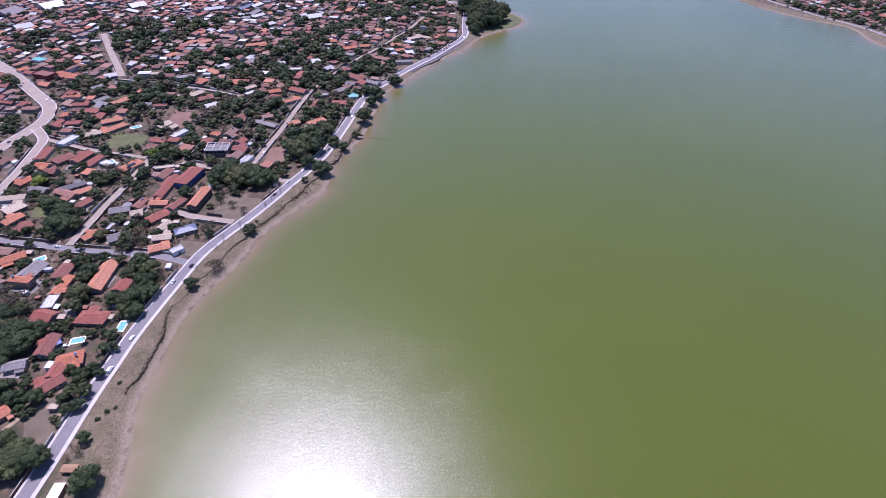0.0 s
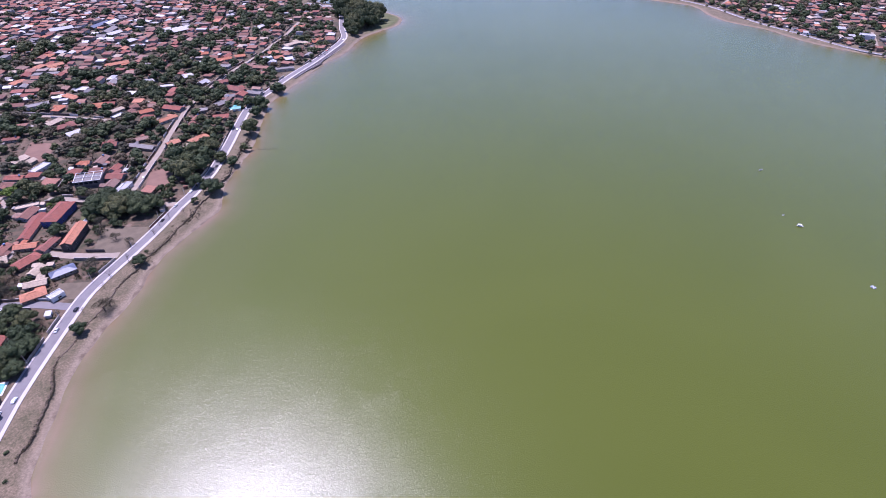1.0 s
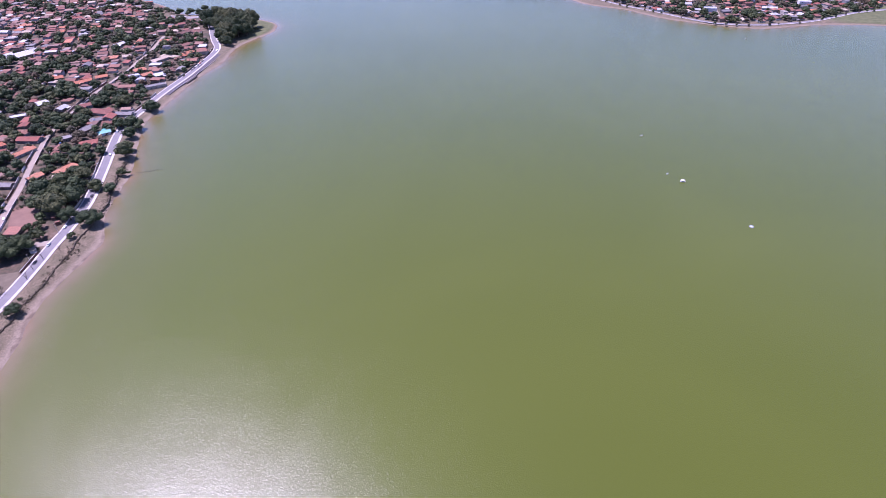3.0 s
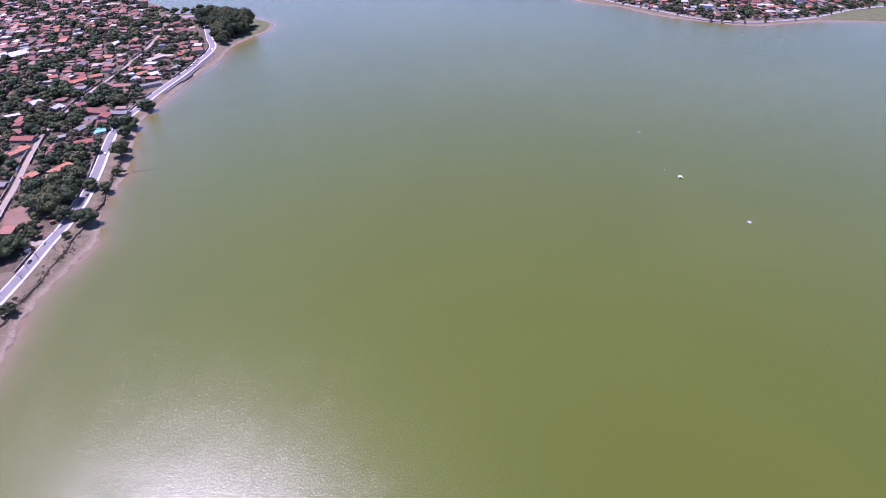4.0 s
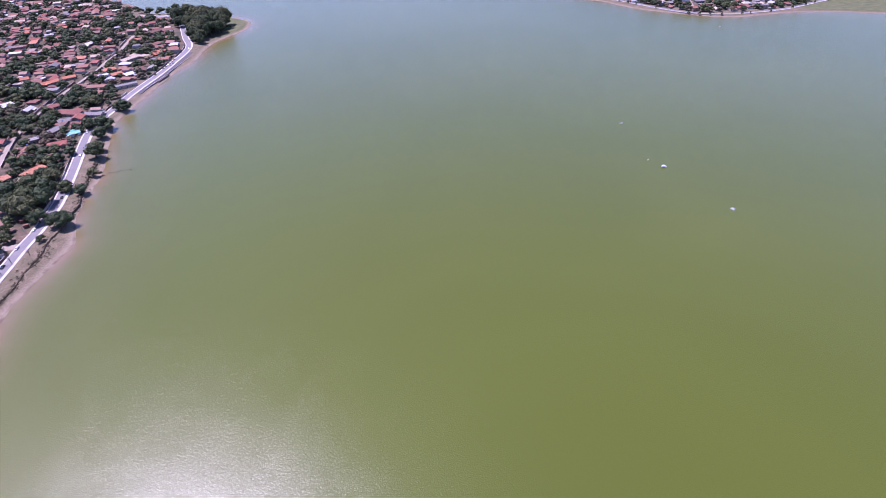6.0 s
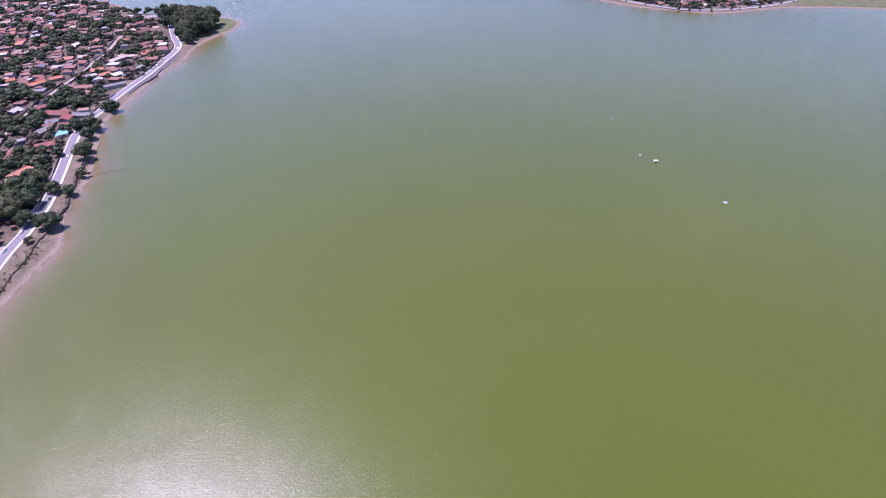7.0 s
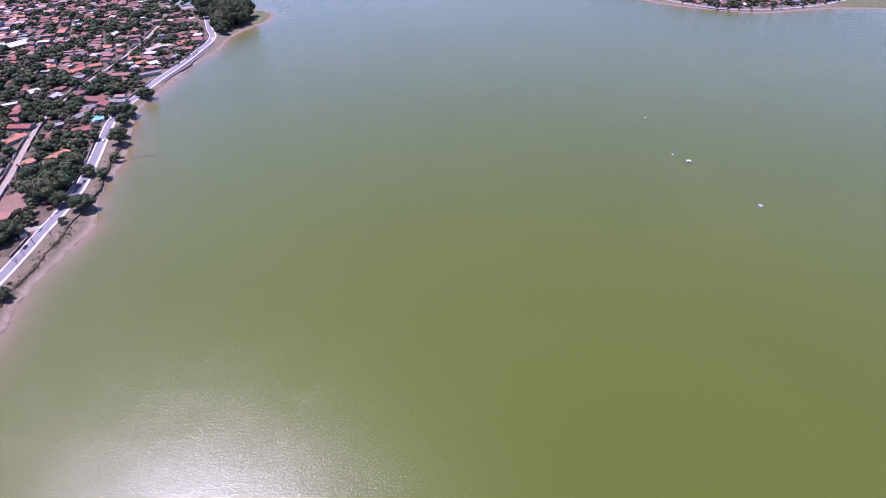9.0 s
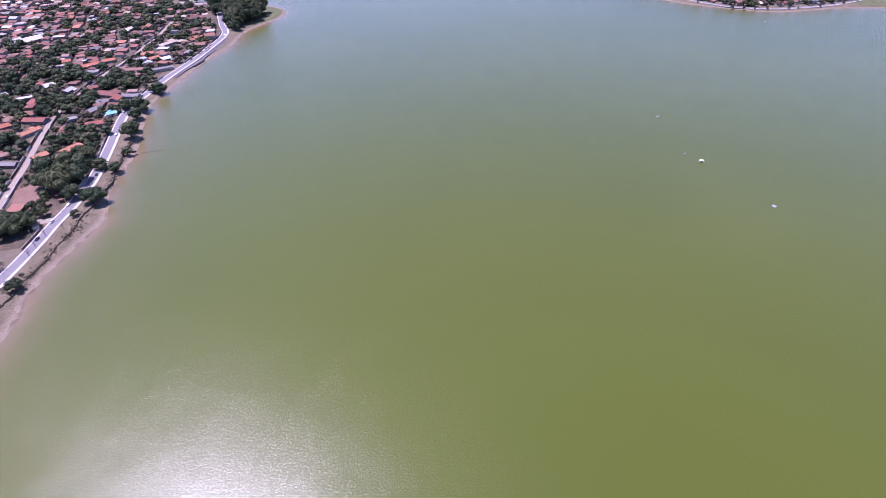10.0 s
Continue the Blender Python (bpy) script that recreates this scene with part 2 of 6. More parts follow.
ROAD = smooth([(-190, -160), (-192, -80), (-194, 0), (-196, 70), (-196.5, 120), (-196, 150), (-196, 190), (-195, 214), (-194, 236), (-191, 262), (-187, 290), (-184, 309), (-181, 324), (-175, 340), (-165, 362), (-156, 382),
               (-147, 405), (-138, 430), (-130, 449), (-125, 465), (-117.5, 489), (-112, 521), (-107, 555), (-104, 579), (-101, 602), (-97.5, 627), (-93, 647), (-86, 668), (-73, 693), (-59, 723), (-40, 758), (-20, 791), (-4, 821), (9, 848), (22, 874),
               (32, 900), (36.5, 925), (36, 961), (38, 1008), (42, 1070), (46, 1108), (38, 1130), (8, 1138), (-24, 1164)], 4.0)
EAST_ROAD = smooth([(540, 1700), (650, 1250), (695, 1100), (733, 1018), (748, 970), (752, 920), (757, 875), (766, 835), (778, 800), (786, 766), (793, 736), (801, 708), (814, 681), (832, 663), (854, 648), (880, 636), (911, 628), (942, 621), (980, 618), (1030, 620), (1090, 622), (1200, 605)], 8.0)
STREETS = {
    "parallel": ([(-192, 452), (-188, 472), (-184, 512), (-180, 545), (-177, 592), (-174, 626), (-171, 657), (-163, 689), (-153, 721), (-145, 744), (-131, 783), (-117, 811), (-104, 839), (-92, 865), (-82, 896), (-69, 925), (-55, 974), (-42, 1022)], 5.2),
    "cross": ([(-186, 312), (-196, 315), (-209, 319), (-227, 323), (-255, 325), (-277, 326), (-301, 330), (-325, 334), (-349, 337), (-400, 352)], 6.6),
    "link": ([(-142, 436), (-153, 438), (-168, 444), (-190, 455)], 7.0),
    "lane": ([(-293, 333), (-293, 352), (-293, 392), (-292, 420)], 6.4),
    "avenue": ([(-700, 805), (-612, 732), (-579, 705), (-544, 673), (-509, 640), (-479, 613), (-462, 593), (-452, 571), (-448, 550), (-450, 531), (-453, 493), (-458, 440)], 13.0),
    "avenue_branch": ([(-446, 540), (-422, 514), (-414, 487), (-408, 461), (-403, 437), (-400, 412), (-394, 352)], 8.0),
    "branch_side": ([(-419, 514), (-390, 503), (-367, 494), (-331, 485), (-293, 477)], 5.0),
    "side_lane": ([(-292, 476), (-292, 454), (-292, 434)], 8.0),
    "back_lane": ([(-258, 468), (-241, 465), (-222, 456), (-196, 452)], 6.0),
    "hill": ([(-550, 888), (-497, 804), (-461, 749), (-430, 701)], 9.0),
    "driveway": ([(-236, 384), (-213, 376), (-192, 371), (-176, 369)], 7.0),
    "upper": ([(-430, 690), (-364, 677), (-331, 667), (-297, 657), (-255, 640)], 5.0),
}
EAST_STREETS = {
    "east_cross": ([(745, 968), (790, 1010), (850, 1060)], 4.5),
    "east_far": ([(838, 694), (868, 728), (905, 772)], 4.5),
}


TREES = {}


def away(line, x, y):
    """Distance from a line, and on which side of it, for arrays of places."""
    key = id(line)
    if key not in TREES:
        pts = [line[0]]
        for p, q in zip(line[:-1], line[1:]):
            n = max(1, int(np.linalg.norm(q - p) / 2.0))
            pts += [p + (q - p) * k / n for k in range(1, n + 1)]
        pts = np.array(pts)
        way = np.gradient(pts, axis=0)
        way /= np.linalg.norm(way, axis=1)[:, None]
        kd = kdtree.KDTree(len(pts))
        for i, p in enumerate(pts):
            kd.insert((p[0], p[1], 0), i)
        kd.balance()
        TREES[key] = (line, pts, way, kd)
    _, pts, way, kd = TREES[key]
    hits = [kd.find((px, py, 0)) for px, py in zip(x.ravel().tolist(), y.ravel().tolist())]
    idx = np.array([h[1] for h in hits]).reshape(x.shape)
    d = np.array([h[2] for h in hits]).reshape(x.shape)
    c = way[idx, 0] * (y - pts[idx, 1]) - way[idx, 1] * (x - pts[idx, 0])
    return np.where((d < 15) & (np.abs(c) > 0.7 * d - 1.2), np.abs(c), d), np.where(c >= 0, 1.0, -1.0)


def inland(x, y):
    """Metres from the nearer shore: above 0 on land, below 0 on the lake."""
    x, y = np.asarray(x, float), np.asarray(y, float)
    dw, sw = away(WEST_SHORE, x, y)
    de, se = away(EAST_SHORE, x, y)
    return np.where(dw < de, dw * sw, de * se)


LEVEL = 2.0


def link_mesh(name, verts, faces, mat, parent=None, label=""):
    me = bpy.data.meshes.new(name)
    me.from_pydata(verts, [], faces)
    if mat:
        me.materials.append(mat)
    ob = new(name, me)
    if parent:
        ob.parent = parent
    if label:
        ob["label"] = label
    return ob


def part(name, bm, mat, parent, label=""):
    me = bpy.data.meshes.new(name)
    bm.normal_update()
    bm.to_mesh(me)
    bm.free()
    me.materials.append(mat)
    ob = new(name, me)
    ob.parent = parent
    if label:
        ob["label"] = label
    return ob


def sheet(name, xs, ys, height):
    """A grid sheet over the plan, with the distance from the shore stored on it."""
    gx, gy = np.meshgrid(xs, ys)
    d = inland(gx, gy)
    z = height(gx, gy, d)
    nx, ny = len(xs), len(ys)
    idx = np.arange(nx * ny).reshape(ny, nx)
    faces = np.stack([idx[:-1, :-1], idx[:-1, 1:], idx[1:, 1:], idx[1:, :-1]], -1).reshape(-1, 4)
    me = bpy.data.meshes.new(name)
    me.from_pydata(np.stack([gx, gy, z], -1).reshape(-1, 3).tolist(), [], faces.tolist())
    me.attributes.new("shore", "FLOAT", "POINT").data.foreach_set("value", np.abs(d).ravel().astype(np.float32))
    me.attributes.new("green", "FLOAT", "POINT")
    return new(name, me), gx, gy, d


def spans(*pieces):
    out = []
    for a, b, step in pieces:
        out += list(np.arange(a, b, step))
    return np.array(out + [pieces[-1][1]], float)


def ground_height(gx, gy, d):
    wob = np.sin(gx * 0.11 + 1.3 * np.sin(gy * 0.05)) * 0.8 + np.sin(gy * 0.23 + gx * 0.07) * 0.5
    z = np.clip(0.19 * (d + wob * np.clip(1 - np.abs(d) / 14, 0, 1)), -5, LEVEL)
    return z + np.where(d > 8, 0.06 * np.sin(gx * 0.31) * np.sin(gy * 0.27) - 0.06, 0)


ground, gx, gy, gd = sheet("ground", spans((-4600, -900, 250), (-900, -260, 16), (-260, 170, 3.5), (170, 620, 30), (620, 1150, 8), (1150, 4600, 250)),
                           spans((-900, 80, 70), (80, 1150, 5), (1150, 1500, 16), (1500, 4600, 250)), ground_height)
green = np.clip((gx - 62) / 25, 0, 1) * ((gy > 900) & (gx < 300)) + np.clip((gx - 985) / 30, 0, 1) * (gy < 640)
ground.data.attributes["green"].data.foreach_set("value", green.ravel().astype(np.float32))
ground.data.materials.append(M["ground"])
tagged(ground, "dry sandy lake shore and dusty town soil with grass", "ground", kind="structure")
water, *_ = sheet("water", spans((-4600, -200, 400), (-200, 180, 10), (180, 640, 40), (640, 1200, 16), (1200, 4600, 300)),
                  spans((-900, 80, 80), (80, 1200, 12), (1200, 4600, 150)), lambda x, y, d: 0 * x)
water.data.materials.append(M["lake"])
tagged(water, "murky olive green lake with fine glittering ripples", "water", kind="structure")


# ---- roads ----
def shifted(line, off):
    """The line moved to its left (off above 0), and the running length."""
    t = np.gradient(line, axis=0)
    t /= np.linalg.norm(t, axis=1)[:, None]
    return line + np.stack([-t[:, 1], t[:, 0]], 1) * off


def ribbon(name, line, left, right, top, thick, mat, label, category, parent=None, kind="structure"):
    a, b = shifted(line, left), shifted(line, right)
    n = len(line)
    v = [(*p, top) for p in a] + [(*p, top) for p in b] + [(*p, top - thick) for p in a] + [(*p, top - thick) for p in b]
    f = []
    for i in range(n - 1):
        f += [(i, n + i, n + i + 1, i + 1), (2 * n + i, i, i + 1, 2 * n + i + 1), (n + i, 3 * n + i, 3 * n + i + 1, n + i + 1)]
    f += [(0, 2 * n, 3 * n, n), (n - 1, 2 * n - 1, 4 * n - 1, 3 * n - 1)]
    ob = link_mesh(name, v, f, mat, parent)
    return ob if parent else tagged(ob, label, category, kind=kind)


ribbon("road", ROAD, 9.2, 2.3, LEVEL + 0.10, 0.6, M["asphalt"], "grey worn asphalt road following the lake shore", "road")
ribbon("pavement", ROAD, 2.3, 0.0, LEVEL + 0.26, 0.9, M["concrete"], "pale concrete promenade with a kerb beside the shore road", "pavement")
ribbon("pavement", ROAD, 10.5, 9.2, LEVEL + 0.24, 0.8, M["concrete"], "narrow pale concrete pavement on the town side", "pavement")
ribbon("road", EAST_ROAD, 0.5, -6.0, LEVEL + 0.10, 0.6, M["asphalt"], "grey asphalt road along the far shore", "road")
ribbon("pavement", EAST_ROAD, -6.0, -7.6, LEVEL + 0.26, 0.9, M["concrete"], "pale concrete promenade along the far shore", "pavement")
LINES = [(shifted(ROAD, 5.2), 11.0)]
for k, (key, (pts, wid)) in enumerate({**STREETS, **EAST_STREETS}.items()):
    line = smooth(pts, 6.0)
    LINES.append((line, wid))
    mat = M["asphalt"] if key in ("cross",) else M["cobble"]
    ribbon("street", line, wid / 2, -wid / 2, LEVEL + 0.045 + 0.004 * k, 0.5, mat, "pale dusty paved side street between garden walls" if mat is M["cobble"] else "grey asphalt side street joining the shore road", "street")
    if key in ("avenue", "avenue_branch"):
        for s in (1, -1):
            ribbon("pavement", line, s * wid / 2 + 1.0 * max(s, 0), s * wid / 2 - 1.0 * max(-s, 0), LEVEL + 0.2 + 0.004 * k, 0.6, M["concrete"], "narrow concrete pavement beside a side street", "pavement")
LINES.append((shifted(EAST_ROAD, -3.5), 8.0))


# ---- kinds of things ----
def empty(name, label, category, group="", kind=""):
    ob = new(name)
    ob.empty_display_size = 0.5
    return tagged(ob, label, category, group, kind)


def box(bm, x0, x1, y0, y1, z0, z1, bevel=0.0):
    v = [bm.verts.new(p) for p in ((x0, y0, z0), (x1, y0, z0), (x1, y1, z0), (x0, y1, z0), (x0, y0, z1), (x1, y0, z1), (x1, y1, z1), (x0, y1, z1))]
    fs = [bm.faces.new([v[i] for i in q]) for q in ((3, 2, 1, 0), (4, 5, 6, 7), (0, 1, 5, 4), (1, 2, 6, 5), (2, 3, 7, 6), (3, 0, 4, 7))]
    if bevel:
        bmesh.ops.bevel(bm, geom=list({e for f in fs for e in f.edges}), offset=bevel, segments=1, affect="EDGES")
    return bm


def slab(bm, quad, thick):
    """A plate with the given top corners and thickness."""
    top = [bm.verts.new(p) for p in quad]
    low = [bm.verts.new((p[0], p[1], p[2] - thick)) for p in quad]
    bm.faces.new(top)
    bm.faces.new(low[::-1])
    n = len(quad)
    for i in range(n):
        bm.faces.new((top[i], low[i], low[(i + 1) % n], top[(i + 1) % n]))


def roof_mesh(kind, L, W, h, over, rise):
    bm = bmesh.new()
    a, b = L / 2 + over, W / 2 + over
    t = 0.14
    if kind == "gable":
        drop = rise * over / (W / 2)
        slab(bm, [(-a, -b, h - drop), (a, -b, h - drop), (a, 0, h + rise), (-a, 0, h + rise)], t)
        slab(bm, [(-a, 0, h + rise), (a, 0, h + rise), (a, b, h - drop), (-a, b, h - drop)], t)
    elif kind == "hip":
        drop = rise * over / (W / 2)
        r = max(0.3, a - b)
        p = [(-a, -b, h - drop), (a, -b, h - drop), (a, b, h - drop), (-a, b, h - drop)]
        q = [(-r, 0, h + rise), (r, 0, h + rise)]
        for quad in ([p[0], p[1], q[1], q[0]], [p[2], p[3], q[0], q[1]], [p[1], p[2], q[1]], [p[3], p[0], q[0]]):
            slab(bm, quad, t)
    elif kind == "shed":
        slab(bm, [(-a, -b, h), (a, -b, h), (a, b, h + rise * 0.6), (-a, b, h + rise * 0.6)], t)
    else:
        box(bm, -a + over * 0.6, a - over * 0.6, -b + over * 0.6, b - over * 0.6, h, h + 0.18)
    return bm


def ridge_mesh(kind, L, W, h, over, rise):
    bm = bmesh.new()
    a, b = L / 2 + over, W / 2 + over
    r = a if kind == "gable" else max(0.3, a - b)
    slab(bm, [(-r, -0.22, h + rise + 0.02), (r, -0.22, h + rise + 0.02), (r, 0, h + rise + 0.10), (-r, 0, h + rise + 0.10)], 0.1)
    slab(bm, [(-r, 0, h + rise + 0.10), (r, 0, h + rise + 0.10), (r, 0.22, h + rise + 0.02), (-r, 0.22, h + rise + 0.02)], 0.1)
    return bm


def wall_mesh(kind, L, W, h, rise):
    """House walls; gable ends rise to the ridge."""
    bm = bmesh.new()
    x, y = L / 2, W / 2
    if kind == "gable":
        r = rise - 0.2
        low = [bm.verts.new(p) for p in ((-x, -y, -0.6), (x, -y, -0.6), (x, y, -0.6), (-x, y, -0.6))]
        top = [bm.verts.new(p) for p in ((-x, -y, h - 0.16), (x, -y, h - 0.16), (x, y, h - 0.16), (-x, y, h - 0.16))]
        p, q = bm.verts.new((-x, 0, h + r)), bm.verts.new((x, 0, h + r))
        for f in ((low[0], low[1], top[1], top[0]), (low[2], low[3], top[3], top[2]), (low[1], low[2], top[2], q, top[1]), (low[3], low[0], top[0], p, top[3]),
                  (top[0], top[1], q, p), (top[2], top[3], p, q)):
            bm.faces.new(f)
    else:
        box(bm, -x, x, -y, y, -0.6, h - 0.02)
    return bm


def window_at(parent, face, along, z, L, W, w=1.4, hh=1.1):
    """A window let into a wall face (0 south, 1 east, 2 north, 3 west of the house's own axes): frame and pane."""
    bm = bmesh.new()
    box(bm, -w / 2 - 0.08, w / 2 + 0.08, -0.05, 0.02, -hh / 2 - 0.08, -hh / 2)
    box(bm, -w / 2 - 0.08, w / 2 + 0.08, -0.05, 0.02, hh / 2, hh / 2 + 0.08)
    box(bm, -w / 2 - 0.08, -w / 2, -0.05, 0.02, -hh / 2, hh / 2)
    box(bm, w / 2, w / 2 + 0.08, -0.05, 0.02, -hh / 2, hh / 2)
    fr = part("window", bm, M["frame"], parent)
    bm = bmesh.new()
    box(bm, -w / 2, w / 2, -0.02, 0.015, -hh / 2, hh / 2)
    part("pane", bm, M["glass"], fr)
    d = (W if face % 2 == 0 else L) / 2
    turn = (0, 90, 180, 270)[face]
    fr.matrix_basis = pose(0, 0, 0, 0, 0, turn) @ pose(along, -d - 0.001, z)
    return fr


ROOF_WORDS = {"tile": "weathered clay tile", "tile_orange": "orange clay tile", "tile_red": "dull red clay tile", "tile_cream": "cream clay tile", "fibre": "grey fibre cement",
              "white_roof": "white sheet metal", "turquoise": "turquoise painted", "blue_roof": "blue-grey sheet"}
ROOF_SHAPES = {"gable": "gable roof", "hip": "hipped roof", "shed": "single-pitch roof", "flat": "flat roof"}


def house(L=12.0, W=8.0, kind="gable", roof="tile", wall="plaster", floors=1, rise=0.0, extra="", rng=random, wing=True, group="houses of the town", faces=4, turn=0.0):
    """A detached town house with its long side along its own x axis: walls, roof, ridge, door, windows and sometimes a wing."""
    h = 2.9 * floors + 0.2
    rise = rise or W * 0.2
    over = 0.6 if kind != "flat" else 0.2
    ob = empty("house", f"{'two-storey' if floors > 1 else 'low'} house with {ROOF_WORDS[roof]} {ROOF_SHAPES[kind]} in a garden", "house", group)
    part("wall", wall_mesh(kind, L, W, h, rise), M[wall], ob)
    part("roof", roof_mesh(kind, L, W, h, over, rise), M[roof], ob)
    if kind in ("gable", "hip"):
        part("ridge", ridge_mesh(kind, L, W, h, over, rise), M[roof], ob)
    if kind == "flat":
        bm = bmesh.new()
        x, y = L / 2 + 0.12, W / 2 + 0.12
        for q in ((-x, x, -y, -y + 0.2), (-x, x, y - 0.2, y), (-x, -x + 0.2, -y + 0.2, y - 0.2), (x - 0.2, x, -y + 0.2, y - 0.2)):
            box(bm, *q, h - 0.1, h + 0.7)
        part("parapet", bm, M[wall], ob)
    style = rng.random() if wing else 1.0
    if style > 0.5 and wing and kind in ("gable", "hip"):
        # a cross wing with its own lower ridge
        ww, dd = W * rng.uniform(0.5, 0.68), rng.uniform(2.4, 4.2)
        sx, sy = rng.choice((-1, 1)), rng.choice((-1, 1))
        ln = W / 2 + dd
        seat = pose(sx * (L / 2 - ww / 2 - rng.uniform(0, L * 0.2)), sy * ln / 2, 0, 0, 0, 90)
        part("wing_wall", wall_mesh("gable", ln, ww, h - 0.1, ww * 0.2), M[wall], ob).matrix_basis = seat
        part("wing_roof", roof_mesh("gable", ln, ww, h - 0.1, over, ww * 0.2), M[roof], ob).matrix_basis = seat
    elif style < 0.4:
        wl, ww = L * rng.uniform(0.35, 0.5), rng.uniform(3.0, 4.5)
        sx, sy = rng.choice((-1, 1)), rng.choice((-1, 1))
        bm = bmesh.new()
        cx, y0 = sx * (L / 2 - wl / 2), sy * W / 2
        slab(bm, [(cx - wl / 2, y0, h - 0.45), (cx + wl / 2, y0, h - 0.45), (cx + wl / 2, y0 + sy * ww, h - 1.1), (cx - wl / 2, y0 + sy * ww, h - 1.1)][::sy], 0.12)
        part("veranda_roof", bm, M[roof], ob)
        for px in (cx - wl / 2 + 0.3, cx + wl / 2 - 0.3):
            bm = bmesh.new()
            box(bm, px - 0.12, px + 0.12, y0 + sy * (ww - 0.3) - 0.12, y0 + sy * (ww - 0.3) + 0.12, -0.6, h - 1.2)
            part("veranda_post", bm, M["white"], ob)
    for fl in range(floors):
        z = 1.5 + 2.9 * fl
        for face in [k for k in range(4) if faces > 2 or math.cos(radians(turn + 90 * k)) > 0.1]:
            span = L if face % 2 == 0 else W
            for k in range(2 if span > 9 else 1):
                window_at(ob, face, (k - 0.5) * span * 0.5 if span > 9 else span * 0.12, z, L, W)
    bm = bmesh.new()
    box(bm, -0.45, 0.45, -0.04, 0.02, -0.4, 2.05)
    d = part("door", bm, M["wood"], ob)
    d.matrix_basis = pose(0, -W / 2 - 0.001, 0)
    if extra == "tank":
        bm = bmesh.new()
        bmesh.ops.create_cone(bm, cap_ends=True, segments=14, radius1=0.75, radius2=0.85, depth=1.0)
        bmesh.ops.create_cone(bm, cap_ends=True, segments=14, radius1=0.9, radius2=0.2, depth=0.2, matrix=Matrix.Translation((0, 0, 0.6)))
        tk = part("water_tank", bm, M["tank"], ob, "blue plastic water tank")
        tk.location = (L * 0.3, 0, h + (rise if kind in ("gable", "hip") else 0.2) + 0.6)
    if extra == "panel":
        bm = bmesh.new()
        s = rise / (W / 2)
        y0, y1 = -W * 0.4, -W * 0.12
        slab(bm, [(-L * 0.2, y0, h + rise + y0 * s + 0.15), (L * 0.15, y0, h + rise + y0 * s + 0.15), (L * 0.15, y1, h + rise + y1 * s + 0.15), (-L * 0.2, y1, h + rise + y1 * s + 0.15)], 0.08)
        part("solar_panel", bm, M["panel"], ob, "dark glass solar panel")
    return ob


def limb(v, f, a, b, ra, rb, n=6):
    """A tapered limb from a to b, added to the lists of corners and faces."""
    a, b = Vector(a), Vector(b)
    q = (b - a).to_track_quat("Z", "Y")
    k = len(v)
    for p, r in ((a, ra), (b, rb)):
        for i in range(n):
            w = 2 * math.pi * i / n
            v.append(tuple(p + q @ Vector((r * math.cos(w), r * math.sin(w), 0))))
    for i in range(n):
        j = (i + 1) % n
        f.append((k + i, k + j, k + n + j, k + n + i))
    f.append(tuple(k + n + i for i in range(n)))


def leaf_cloud(rng, lobes, count, size, core=0.0):
    """Leaf clumps scattered over and in the lobes (x, y, z, rx, ry, rz), uneven and with gaps."""
    vol = np.array([l[3] * l[4] + l[3] * l[5] for l in lobes])
    pick = rng.choice(len(lobes), count, p=vol / vol.sum())
    L = np.array(lobes)[pick]
    n = rng.normal(size=(count, 3))
    n[:, 2] = np.abs(n[:, 2]) - 0.2
    n /= np.linalg.norm(n, axis=1)[:, None]
    rad = rng.uniform(0.78, 1.06, count)[:, None]
    c = L[:, :3] + n * L[:, 3:] * rad
    t = n + rng.normal(size=(count, 3)) * 0.33
    t /= np.linalg.norm(t, axis=1)[:, None]
    u = np.cross(t, rng.normal(size=(count, 3)))
    u /= np.linalg.norm(u, axis=1)[:, None]
    w = np.cross(t, u)
    s = (size * rng.uniform(0.6, 1.3, count))[:, None]
    q = np.stack([c - u * s, c - w * s * 0.6 + t * s * 0.15, c + u * s, c + w * s * 0.6 - t * s * 0.15], 1).reshape(-1, 3)
    idx = np.arange(count * 4).reshape(count, 4)
    v, f = q.tolist(), idx.tolist()
    for x, y, z, rx, ry, rz in lobes if core else ():
        # the dense leafage inside each lobe
        k = len(v)
        for a in range(4):
            for b in range(6):
                g, w = math.pi * (a + 0.4) / 4.4, 2 * math.pi * (b + 0.5 * (a % 2)) / 6
                s = core * rng.uniform(0.85, 1.1)
                v.append((x + rx * s * math.sin(g) * math.cos(w), y + ry * s * math.sin(g) * math.sin(w), z + rz * s * math.cos(g)))
        for a in range(3):
            for b in range(6):
                f.append((k + a * 6 + b, k + a * 6 + 6 + b, k + a * 6 + 6 + (b + 1) % 6, k + a * 6 + (b + 1) % 6))
        f.append(tuple(k + b for b in range(6)))
    return v, f


